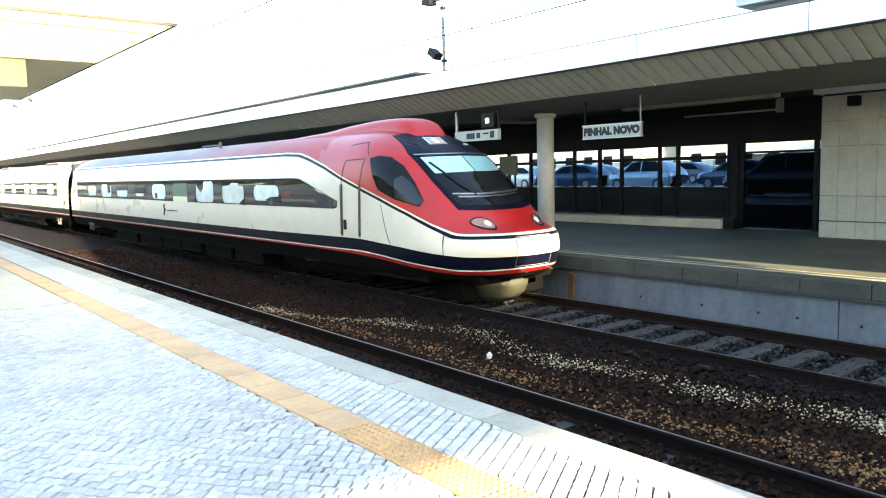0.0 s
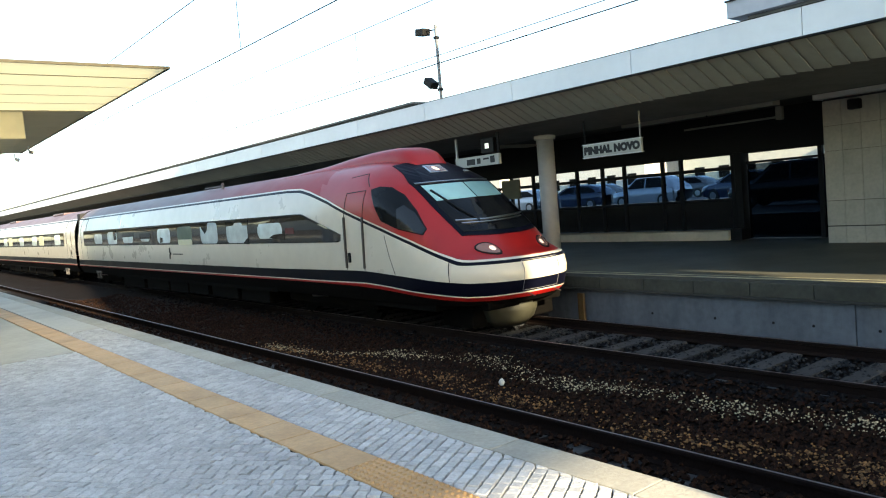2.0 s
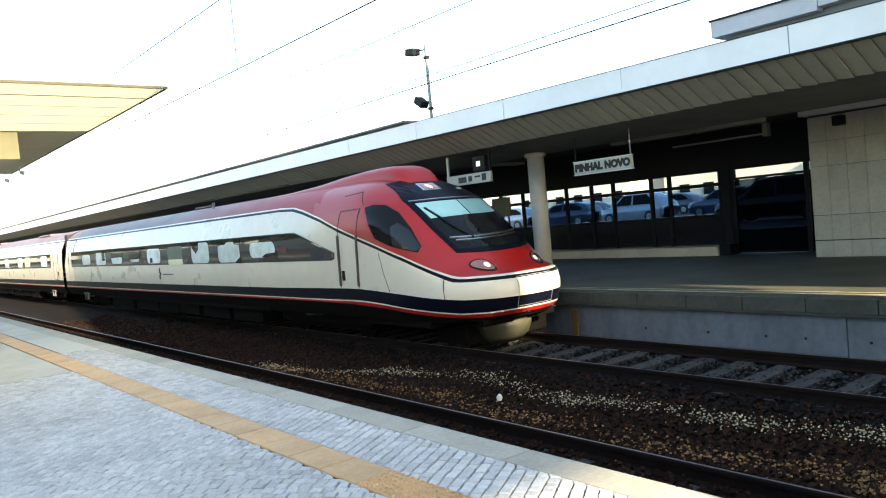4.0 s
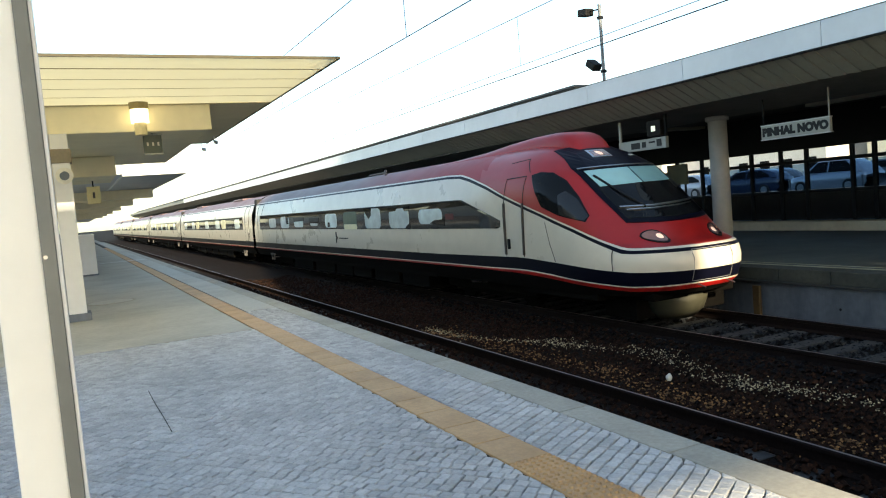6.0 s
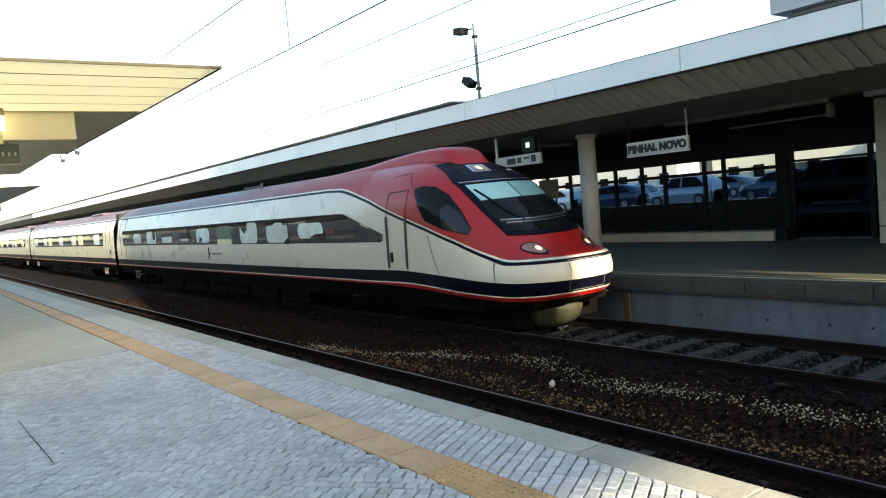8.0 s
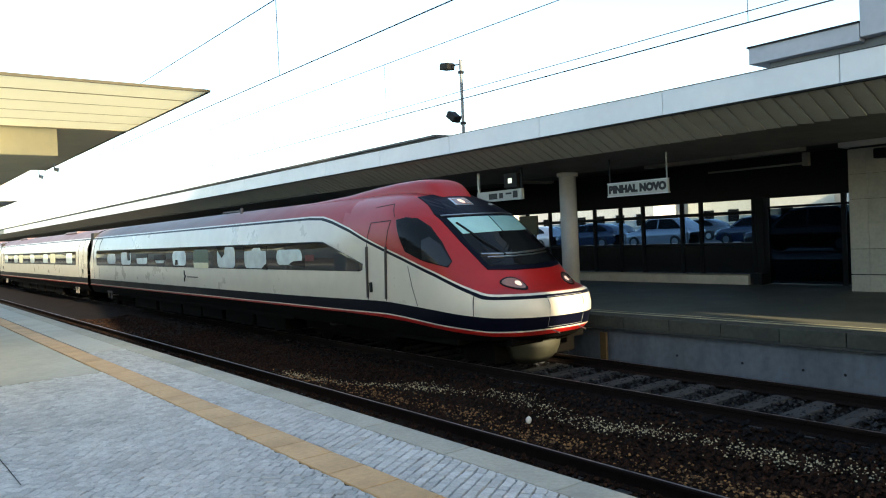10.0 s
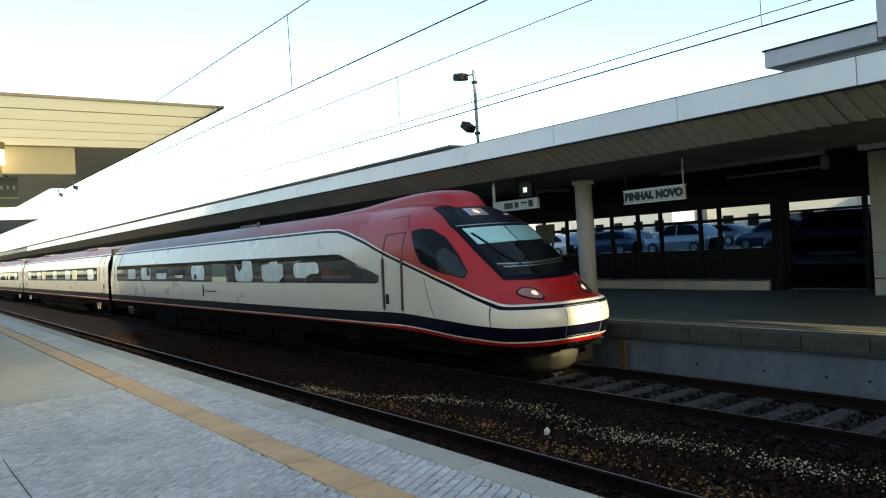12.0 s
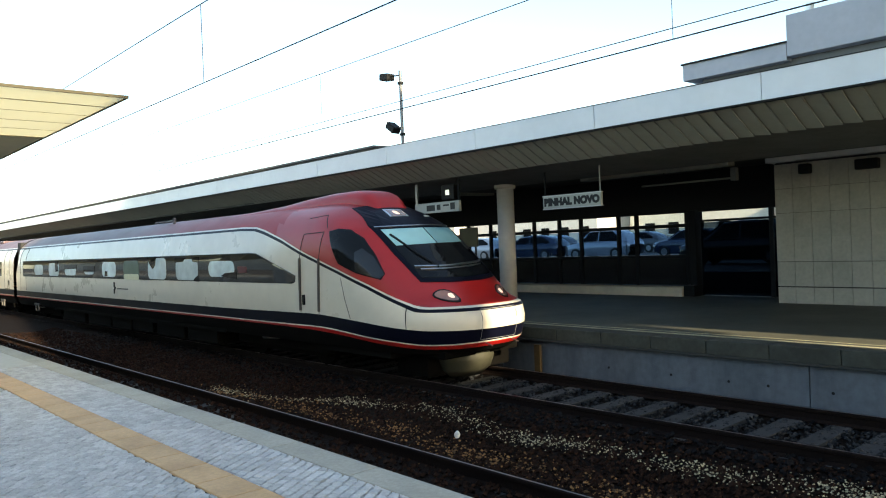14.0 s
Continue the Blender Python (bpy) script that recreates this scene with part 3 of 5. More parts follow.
    part("coach_door_latch", ribbon([(23.44, 0.68), (23.45, 0.55), (23.35, 0.50), (23.45, 0.45), (23.46, 0.33)], side, 0.05, 0.02), BLACK, lead)
    part("side_vent", patch(rounded(22.3, 23.2, 0.47, 0.50, 0.012), side, 0.008), BLACK, lead)
    part("coach_door", ribbon([(33.9, 0.23), (33.9, 1.9), (34.8, 1.9), (34.8, 0.23)], side, 0.02, 0.003), RUBBER, lead)
    hl = part("headlight", patch(almond(s, 0.195, 0.108), on_front, 0.014), BLACK, lead, "oblong headlight in a black rim")
    part("lens", patch(almond(s, 0.168, 0.086), on_front, 0.020), LENS, hl, "clear lamp lens")
    part("bulb", patch(rounded(min(s * 0.55, s * 0.65), max(s * 0.55, s * 0.65), 0.505, 0.585, 0.038), on_front, 0.025), LAMP_ON, hl, "glowing lamp")

mask = part("windscreen_mask", patch([(-0.90, 0.80), (-0.45, 0.775), (0, 0.77), (0.45, 0.775), (0.90, 0.80), (0.955, 1.3), (0.95, 1.82), (0.72, 2.20), (0.4, 2.25), (0, 2.255), (-0.4, 2.25), (-0.72, 2.20), (-0.95, 1.82), (-0.955, 1.3)], on_front, 0.016), NAVY, lead, "navy windscreen surround")
part("windscreen", patch([(-0.84, 0.86), (0, 0.83), (0.84, 0.86), (0.875, 1.3), (0.86, 1.74), (0, 1.76), (-0.86, 1.74), (-0.875, 1.3)], on_front, 0.021), TRAIN_GLASS, lead, "sloping dark windscreen")
part("sun_visor", patch([(-0.85, 1.735), (-0.43, 1.745), (0.0, 1.75), (0.0, 1.45), (-0.43, 1.44), (-0.83, 1.43)], on_front, 0.025), VISOR, lead, "pale green sun visor behind the windscreen")
part("sun_visor", patch([(0.02, 1.75), (0.45, 1.745), (0.80, 1.735), (0.78, 1.46), (0.45, 1.45), (0.02, 1.45)], on_front, 0.025), mat("darker_visor", (0.20, 0.39, 0.39), 0.3, grain=0.1, scale=6), lead, "pale green sun visor behind the windscreen")
part("windscreen_trim", ribbon([(-0.90, 1.785), (-0.5, 1.795), (0, 1.80), (0.5, 1.795), (0.86, 1.785)], on_front, 0.014, 0.026), CHROME, lead)
wiper = part("wiper", ribbon([(-0.78, 1.63), (-0.60, 1.25), (-0.42, 1.02)], on_front, 0.035, 0.045), BLACK, lead, "black windscreen wiper")
part("wiper_bar", ribbon([(-0.82, 1.05), (-0.3, 1.03), (0.25, 1.05), (0.78, 1.08)], on_front, 0.018, 0.045), CHROME, wiper)
part("wiper_bar", ribbon([(-0.76, 1.00), (-0.3, 0.99), (0.2, 1.0), (0.7, 1.03)], on_front, 0.014, 0.036), CHROME, wiper)
tl = part("roof_lamp", patch([(-0.33, 2.14), (0.08, 2.14), (0.02, 1.99), (-0.40, 1.985)], on_front, 0.022), CHROME, lead, "roof headlamp behind clear glass")
part("lens", patch([(-0.30, 2.12), (0.05, 2.12), (-0.01, 2.005), (-0.36, 2.0)], on_front, 0.027), LENS, tl)
part("bulb", patch(rounded(-0.23, -0.11, 2.02, 2.10, 0.04), on_front, 0.031), LAMP_ON, tl, "glowing lamp")
part("class_mark", patch(rounded(0.48, 0.66, 1.98, 2.01, 0.01), on_front, 0.022), SIGN_WHITE, lead)
part("coupler_hatch", ribbon([(-0.42, 0.33), (-0.42, -0.18), (0.42, -0.18), (0.42, 0.33), (-0.42, 0.33)], on_front, 0.007, 0.002), mat("grey_seam", (0.25, 0.25, 0.25), 0.6, grain=0.1), lead)
for s in (-1, 1):
    part("coupler_pin", rods(((XC + s * 0.32, 8.86, -0.24), (XC + s * 0.32, 8.70, -0.28), 0.011)), RAIL_TOP, lead)

# roof fairing over the cab
bm = bmesh.new()
rows = []
for k in range(41):
    y = 11.62 + k * 0.14
    top = lerp([(11.62, 2.20), (11.75, 2.38), (11.9, 2.50), (12.1, 2.57), (12.5, 2.605), (13.2, 2.60), (14.0, 2.55), (15.0, 2.46), (16.2, 2.40), (17.3, 2.36)], y)
    w = lerp([(11.62, 0.40), (12.0, 0.50), (13.0, 0.56), (15.0, 0.66), (17.3, 0.80)], y)
    rows.append([(XC + w * (abs(math.cos(a)) ** 0.6) * (1 if math.cos(a) >= 0 else -1), y, 2.10 + (top - 2.10) * max(math.sin(a), 0) ** 0.5) for a in [math.pi * j / 20 for j in range(21)]])
grid_sheet(bm, rows)
part("roof_fairing", bm, RED, lead, "red roof fairing behind the cab", smooth=True)
bm = bmesh.new()
rows = []
for k in range(13):
    a = math.pi * k / 12
    rows.append([(XC + math.cos(a) * w, 9.75 - math.sin(a) * d, z) for z, w, d in ((-0.46, 0.60, 0.52), (-0.60, 0.58, 0.50), (-0.76, 0.52, 0.44), (-0.90, 0.36, 0.28))])
grid_sheet(bm, rows, 0.02)
part("snow_plough", bm, mat("plough_yellow_grey", (0.045, 0.043, 0.027), 0.6, grain=0.15, scale=10, stain=0.4), lead, "yellowish grey bowl-shaped skirt under the nose", smooth=True)


def bogie(parent, yc):
    """Wheels, frame and dampers under a car."""
    b = part("bogie", boxes((XC - 1.05, XC + 1.05, yc - 1.7, yc + 1.7, -0.72, -0.45), (XC - 1.15, XC - 0.95, yc - 1.9, yc + 1.9, -0.62, -0.40), (XC + 0.95, XC + 1.15, yc - 1.9, yc + 1.9, -0.62, -0.40), bevel=0.03), UNDER, parent, "grimy bogie frame blackened with under-train shade")
    for dy in (-1.35, 1.35):
        for s in (-1, 1):
            part("wheel", rods(((XC + s * 0.77, yc + dy, -0.46), (XC + s * 0.90, yc + dy, -0.46), 0.44), seg=24), UNDER, b)
        part("axle", rods(((XC - 0.9, yc + dy, -0.46), (XC + 0.9, yc + dy, -0.46), 0.08)), UNDER, b)
    for s in (-1, 1):
        part("damper", rods(((XC + s * 1.2, yc - 0.6, -0.35), (XC + s * 1.2, yc + 0.6, -0.42), 0.05)), CHROME, b)


def under(parent, y0, y1):
    rr = random.Random(int(y0))
    part("underfloor", boxes((XC - 1.36, XC + 1.36, y0, y1, -0.42, -0.3)), UNDER, parent)
    y = y0 + 0.6
    while y < y1 - 2:
        ln = rr.uniform(1.2, 2.6)
        part("equipment_case", boxes((XC - 1.30, XC + 1.30, y, min(y + ln, y1 - 0.4), rr.uniform(-0.80, -0.68), -0.40), bevel=0.03), UNDER, parent)
        y += ln + rr.uniform(0.1, 0.4)


def latches(parent, y):
    for s in (-1, 1):
        part("jacking_point", boxes((XC + s * 1.38 - 0.04, XC + s * 1.38 + 0.04, y - 0.35, y + 0.35, -0.34, -0.26), (XC + s * 1.40 - 0.03, XC + s * 1.40 + 0.03, y - 0.28, y - 0.20, -0.56, -0.30), (XC + s * 1.40 - 0.03, XC + s * 1.40 + 0.03, y + 0.12, y + 0.2, -0.56, -0.30), bevel=0.01), mat("dusty_steel", (0.09, 0.085, 0.08), 0.6, metal=0.4, grain=0.2), parent)


bogie(lead, 14.2)
bogie(lead, 32.2)
under(lead, 16.3, 30.2)
latches(lead, 32.6)
part("underfloor", boxes((XC - 1.3, XC + 1.3, 10.2, 12.4, -0.5, -0.3)), UNDER, lead)
# added black boxes fill the shadowed gap under the nose
part("under_skirt", boxes((XC - 0.85, XC + 1.2, 9.75, 10.6, -0.86, -0.36), (XC - 0.9, XC + 0.9, 9.25, 9.8, -0.50, -0.36), bevel=0.04), UNDER, lead, "black block added behind the nose in place of shadow")
part("roof_rail", boxes((XC - 0.7, XC - 0.66, 20.6, 22.0, 2.37, 2.41), (XC - 0.71, XC - 0.65, 20.6, 20.68, 2.3, 2.47), bevel=0.008), mat("dusty_grey", (0.12, 0.10, 0.10), 0.6, grain=0.2), lead)


def trailer(y0, y1):
    """A trailing car between two joints."""
    car = thing("train_trailing_car", "white high-speed train trailing car with dark window band", "train car", "train cars", at=(XC, (y0 + y1) / 2, RAIL_Z))
    a, b = y0 + 0.25, y1 - 0.25
    zr = [-0.40, -0.08, -0.042, -0.018, 0.21, 0.7, 1.5, 1.90, 1.955, 1.985] + [1.985 + (ROOF_Z - 1.985) * math.sin(k / 10 * math.pi / 2) for k in range(1, 11)]
    mi = [4, 3, 1, 2, 1, 1, 1, 2, 1] + [0] * 10
    bm = bmesh.new()
    for s in (-1, 1):
        vs = [[bm.verts.new((XC + s * half(z), y, z)) for z in zr] for y in (a, (a + b) / 2, b)]
        for i in range(2):
            for j in range(len(zr) - 1):
                q = (vs[i][j], vs[i + 1][j], vs[i + 1][j + 1], vs[i][j + 1])
                bm.faces.new(q if s < 0 else q[::-1]).material_index = mi[j]
    part("body", bm, [GREY_ROOF, WHITE, NAVY, RED, UNDER], car, "white body with navy bands and grey roof", smooth=True)
    part("gangway", boxes((XC - 1.25, XC + 1.25, y0 - 0.26, y0 + 0.26, -0.3, 2.2), bevel=0.06), RUBBER, car, "black rubber gangway bellows")
    for s in (-1, 1):
        side = (lambda k: (lambda y, z, o=0.004: on_side(y, z, o, k)))(s)
        band = part("window_band", patch([(a + 2.2, 0.785), ((a + b) / 2, 0.785), (b - 2.2, 0.785), (b - 2.2, 1.41), ((a + b) / 2, 1.41), (a + 2.2, 1.41)], side, 0.006), BAND_GLASS, car, "black tinted window band")
        y = a + 2.9
        k = 0
        while y < b - 3.6:
            # pale and yellow panes stand in for bright reflections along the band
            part("window_pane", patch(rounded(y, y + 1.28, 0.84, 1.34, 0.15), side, 0.011), (PANE, BAND_GLASS, MATS["yellow_pane_light"], PANE, BAND_GLASS)[k % 5], band, "window pane")
            y += 1.93
            k += 1
        for yd in (a + 0.75, b - 1.65):
            part("coach_door", ribbon([(yd, 0.23), (yd, 1.88), (yd + 0.9, 1.88), (yd + 0.9, 0.23), (yd, 0.23)], side, 0.02, 0.003), RUBBER, car)
            part("door_handle", patch(rounded(yd + 0.05, yd + 0.13, 0.40, 0.60, 0.02), side, 0.02), BLACK, car)
    bogie(car, a + 3.4)
    bogie(car, b - 3.4)
    under(car, a + 5.6, b - 5.6)
    latches(car, a + 2.4)
    latches(car, b - 2.4)
    for yy in (a + 5, b - 7):
        part("roof_unit", boxes((XC - 0.75, XC + 0.75, yy, yy + 2.6, 2.28, 2.41), bevel=0.05), GREY_ROOF, car)
    return car


for k in range(5):
    trailer(Y_JOINT + 26.4 * k, Y_JOINT + 26.4 * (k + 1))

# ---- things on and behind the far platform ----


def text_on(name, body, size, at, rot, material, parent, depth=0.004):
    cu = bpy.data.curves.new(name, 'FONT')
    cu.body, cu.size, cu.extrude, cu.align_x, cu.align_y = body, size, depth, 'CENTER', 'CENTER'
    cu.space_character = 1.05
    cu.offset = 0.016
    tmp = new(name + "_curve", cu)
    dg = bpy.context.evaluated_depsgraph_get()
    me = bpy.data.meshes.new_from_object(tmp.evaluated_get(dg))
    bpy.data.objects.remove(tmp)
    me.materials.clear()
    me.materials.append(material)
    me.transform(Matrix.Translation(at) @ rot)
    ob = new(name, me)
    ob.parent = parent
    ob.matrix_parent_inverse = Matrix.Translation(-parent.location)
    return ob


FACE_W = Euler((radians(90), 0, radians(-90))).to_matrix().to_4x4()   # letters read from the -x side
sign = thing("station_sign", "white hanging station name sign with black lettering", "sign", at=(12.5, 9.74, 2.26))
part("board", boxes((12.46, 12.53, 8.99, 10.49, 2.10, 2.36), bevel=0.006), SIGN_WHITE, sign)
part("board_frame", boxes((12.455, 12.535, 8.975, 10.505, 2.08, 2.10), (12.455, 12.535, 8.975, 10.505, 2.36, 2.375)), CHROME, sign)
for y, m in ((9.02, SOFFIT), (10.45, DARK_STEEL)):
    part("hanger", boxes((12.485, 12.505, y - 0.012, y + 0.012, 2.375, 2.90)), m, sign)
text_on("lettering", "PINHAL NOVO", 0.205, (12.456, 9.74, 2.225), FACE_W, INK, sign)

info = thing("platform_indicator", "hanging platform direction sign with a small black monitor", "sign", at=(12.0, 13.4, 2.3))
part("board", boxes((11.96, 12.04, 12.61, 14.19, 2.19, 2.44), bevel=0.006), SIGN_WHITE, info)
part("hanger", boxes((11.98, 12.02, 14.13, 14.19, 2.44, 2.93)), SIGN_WHITE, info)
part("hanger", boxes((11.98, 12.02, 12.61, 12.67, 2.44, 2.93)), DARK_STEEL, info)
for y0, y1, z0, z1 in ((13.45, 13.75, 2.24, 2.38), (12.95, 13.15, 2.33, 2.37), (12.75, 12.9, 2.24, 2.40), (13.25, 13.38, 2.25, 2.38)):
    part("pictogram", boxes((11.952, 11.958, y0, y1, z0, z1)), INK, info)
mon = part("monitor", boxes((11.9, 12.1, 12.70, 13.14, 2.47, 2.82), bevel=0.02), BLACK, info, "small black monitor")
part("monitor_light", boxes((11.893, 11.899, 12.86, 12.99, 2.58, 2.70), bevel=0.002), glow("pale_screen", (0.9, 1.0, 0.9), 0.25), mon)

poster = thing("notice_board", "dim green notice board on the far platform", "notice board", at=(16.5, 16.6, FZ))
part("panel", boxes((16.47, 16.53, 16.6, 17.4, 1.3, 1.9), bevel=0.008), mat("dim_green_poster", (0.11, 0.10, 0.045), 0.5, grain=0.3, scale=3), poster)
for y in (16.7, 17.3):
    part("leg", boxes((16.48, 16.52, y - 0.025, y + 0.025, FZ, 1.31)), DARK_STEEL, poster)

tray = thing("light_tray", "pale ceiling light tray hung under the canopy", "ceiling light", at=(15.4, 9.5, 2.8))
part("housing", boxes((15.25, 15.55, 7.7, 11.6, 2.86, 2.98), bevel=0.01), SOFFIT, tray)
for y in (8.2, 9.7, 11.1):
    part("hanger", boxes((15.38, 15.42, y - 0.02, y + 0.02, 2.98, 3.12)), DARK_STEEL, tray)

conduit = thing("cable_conduit", "thin grey cable conduit hung under the canopy ceiling", "conduit", at=(15.4, 8.0, 2.6))
part("pipe", rods(((15.4, 9.92, 2.60), (15.4, 7.64, 2.60), 0.022)), MATS["grey_inner_soffit"], conduit)
part("junction_box", boxes((15.33, 15.47, 7.58, 7.70, 2.54, 2.82), bevel=0.01), MATS["grey_inner_soffit"], conduit)
part("hanger", boxes((15.39, 15.41, 9.32, 9.34, 2.60, 3.11)), DARK_STEEL, conduit)

for y, z, r in ((6.89, 2.80, 0.0), (5.62, 2.78, 0.35)):
    sp = thing("wall_speaker", "small black loudspeaker on the stone wall", "speaker", "wall speakers", at=(WX, y, z))
    part("case", boxes((WX - 0.22, WX - 0.02, y - 0.12 - r * 0.3, y + 0.12 + r * 0.3, z - 0.13, z + 0.09), bevel=0.03), BLACK, sp)
    part("bracket", boxes((WX - 0.03, WX + 0.03, y - 0.03, y + 0.03, z - 0.04, z + 0.04)), DARK_STEEL, sp)

marker = thing("yellow_plate", "small yellow-brown upright plate at the platform foot", "marker", at=(10.85, 9.4, -1.2))
part("plate", boxes((10.80, 10.86, 9.33, 9.47, -1.18, -0.55), bevel=0.005), mat("dull_yellow_brown", (0.10, 0.058, 0.018), 0.7, grain=0.25, scale=14, stain=0.5), marker)

# floodlight pole behind the canopy edge
pole = thing("floodlight_pole", "slim grey pole with two black floodlights", "light pole", at=(13.5, 16.44, CAN_T))
part("mast", rods(((13.5, 16.44, CAN_T), (13.5, 16.44, 6.40), 0.045)), mat("galvanised", (0.16, 0.17, 0.18), 0.5, metal=0.6, grain=0.1), pole)
for z in (4.55, 6.0):
    part("clamp", boxes((13.44, 13.56, 16.38, 16.50, z, z + 0.075)), DARK_STEEL, pole)
for y, z, tilt in ((17.05, 6.32, 8), (16.85, 4.83, 35)):
    bm = bmesh.new()
    box(bm, -0.14, 0.14, -0.19, 0.19, -0.10, 0.10, bevel=0.03)
    bmesh.ops.transform(bm, matrix=pose(13.5, y, z, tilt, 0, 0), verts=bm.verts)
    fl = part("floodlight", bm, BLACK, pole, "black box floodlight")
    part("arm", rods(((13.5, y - 0.1, z), (13.5, 16.44, z - 0.05), 0.018)), DARK_STEEL, pole)
    bm = bmesh.new()
    box(bm, -0.12, 0.12, 0.18, 0.205, -0.08, 0.08)
    bmesh.ops.transform(bm, matrix=pose(13.5, y, z, tilt, 0, 0), verts=bm.verts)
    part("lens", bm, CHROME, fl)

# upper storey over the station
ub = thing("station_upper_storey", "white rendered upper storey with a flat overhanging roof", "building", kind="structure")
RENDER = mat("white_render", (0.45, 0.47, 0.52), 0.8, grain=0.06, scale=5, stain=0.15, stain_scale=0.6)
part("terrace_slab", boxes((22.01, 34, 9.22, 12.5, 6.33, 6.83), bevel=0.01), RENDER, ub)
part("terrace_edge", boxes((21.96, 34, 9.2, 12.54, 6.83, 6.88)), DARK_STEEL, ub)
part("tower", boxes((22, 36, -12, 9.2, 6.43, 7.62), bevel=0.02), RENDER, ub)
part("recess", boxes((22.35, 36, -12, 12.0, 6.12, 6.42)), mat("dark_recess", (0.10, 0.11, 0.12), 0.3, grain=0.1), ub, "dark recessed strip below the upper storey")
part("lower_wall", boxes((22.1, 36, -12, 12.1, 3.35, 6.12)), RENDER, ub)
part("roof_vent", rods(((22.6, 8.75, 7.62), (22.6, 8.75, 7.95), 0.12)), CHROME, ub)

# car park behind the station
tagged(part("car_park", boxes((20.2, 140, -60, 160, -0.6, 0.22)), mat("asphalt", (0.05, 0.05, 0.052), 0.85, grain=0.25, scale=20, stain=0.3)), "dark asphalt car park behind the station", "road", kind="structure")
tagged(part("kerb_strip", boxes((19.9, 20.2, -60, 160, -0.6, 0.34), (30.2, 30.5, -10, 80, 0.22, 0.36), bevel=0.02), CONCRETE), "pale concrete kerb of the car park", "kerb", kind="structure")
for y in (13.0, 16.5, 20.0, 23.5, 27.0):
    b = thing("bollard", "slim grey steel bollard at the car park", "bollard", "car park bollards", at=(29.6, y, 0.22))
    part("shaft", rods(((29.6, y, 0.22), (29.6, y, 1.0), 0.05)), MATS["galvanised"], b)
    part("cap", rods(((29.6, y, 1.0), (29.6, y, 1.05), 0.06, 0.03)), MATS["galvanised"], b)


def car(x, y, heading, paint, label, tall=1.0):
    """A parked hatchback: lofted body, glasshouse, wheels, lamps."""
    c = thing("car", label, "car", "parked cars", at=(x, y, 0.22))
    m = Matrix.Translation((x, y, 0.22)) @ Matrix.Rotation(heading, 4, 'Z')
    L, W = 4.2, 0.86
    prof = [(-2.1, 0.45, 0.62), (-2.0, 0.28, 0.78), (-1.6, 0.22, 0.86), (-0.9, 0.2, 0.95), (0.0, 0.2, 0.96), (1.0, 0.2, 0.97), (1.7, 0.24, 0.98), (2.0, 0.3, 0.92), (2.1, 0.45, 0.75)]
    bm = bmesh.new()
    rows = []
    for px_, z0, z1 in prof:
        w = W * (0.86 if abs(px_) > 2.05 else 0.96 if abs(px_) > 1.8 else 1.0)
        rows.append([(px_, -w * 0.92, z0), (px_, -w, (z0 + z1) / 2), (px_, -w * 0.96, z1 - 0.06), (px_, -w * 0.85, z1), (px_, 0, z1 + 0.03), (px_, w * 0.85, z1), (px_, w * 0.96, z1 - 0.06), (px_, w, (z0 + z1) / 2), (px_, w * 0.92, z0)])
    grid_sheet(bm, rows)
    bmesh.ops.contextual_create(bm, geom=[v for v in bm.verts if abs(v.co.x + 2.1) < 0.01])
    bmesh.ops.transform(bm, matrix=m, verts=bm.verts)
    part("body", bm, paint, c, smooth=True)
    bm = bmesh.new()
    cab = [(-1.15, 0.95, 0.95), (-0.45, 0.95, 1.40 * tall), (0.2, 0.95, 1.47 * tall), (1.1, 0.95, 1.44 * tall), (1.75, 0.95, 1.2), (1.95, 0.95, 0.96)]
    rows = [[(px_, -0.80, z0), (px_, -0.62, z1 - 0.03), (px_, -0.5, z1), (px_, 0.5, z1), (px_, 0.62, z1 - 0.03), (px_, 0.80, z0)] for px_, z0, z1 in cab]
    grid_sheet(bm, rows)
    bmesh.ops.transform(bm, matrix=m, verts=bm.verts)
    part("roof", bm, paint, c, smooth=True)
    for sgn in (-1, 1):
        for poly in (((-0.95, 0.98), (-0.42, 1.34 * tall), (0.15, 1.38 * tall), (0.15, 0.98)), ((0.22, 0.98), (0.22, 1.38 * tall), (1.05, 1.36 * tall), (1.55, 1.1), (1.6, 0.98))):
            bm = bmesh.new()
            def yy(z):
                return sgn * (0.80 - 0.18 * (z - 0.95) / (1.42 * tall - 0.95) + 0.012)
            f = bm.faces.new([bm.verts.new((a, yy(z), z)) for a, z in poly])
            bmesh.ops.solidify(bm, geom=[f], thickness=0.012)
            bmesh.ops.transform(bm, matrix=m, verts=bm.verts)
            part("side_window", bm, TRAIN_GLASS, c)
    bm = bmesh.new()
    f = bm.faces.new([bm.verts.new(p) for p in ((-1.10, -0.68, 1.0), (-0.52, -0.56, 1.37 * tall), (-0.52, 0.56, 1.37 * tall), (-1.10, 0.68, 1.0))])
    bmesh.ops.solidify(bm, geom=[f], thickness=-0.02)
    bmesh.ops.transform(bm, matrix=m @ Matrix.Translation((-0.03, 0, 0.02)), verts=bm.verts)
    part("windscreen", bm, TRAIN_GLASS, c)
    for wx in (-1.3, 1.3):
        for sgn in (-1, 1):
            bm = bmesh.new()
            rod(bm, (wx, sgn * 0.70, 0.31), (wx, sgn * 0.89, 0.31), 0.31, seg=20)
            bmesh.ops.transform(bm, matrix=m, verts=bm.verts)
            w = part("wheel", bm, RUBBER, c)
            bm = bmesh.new()
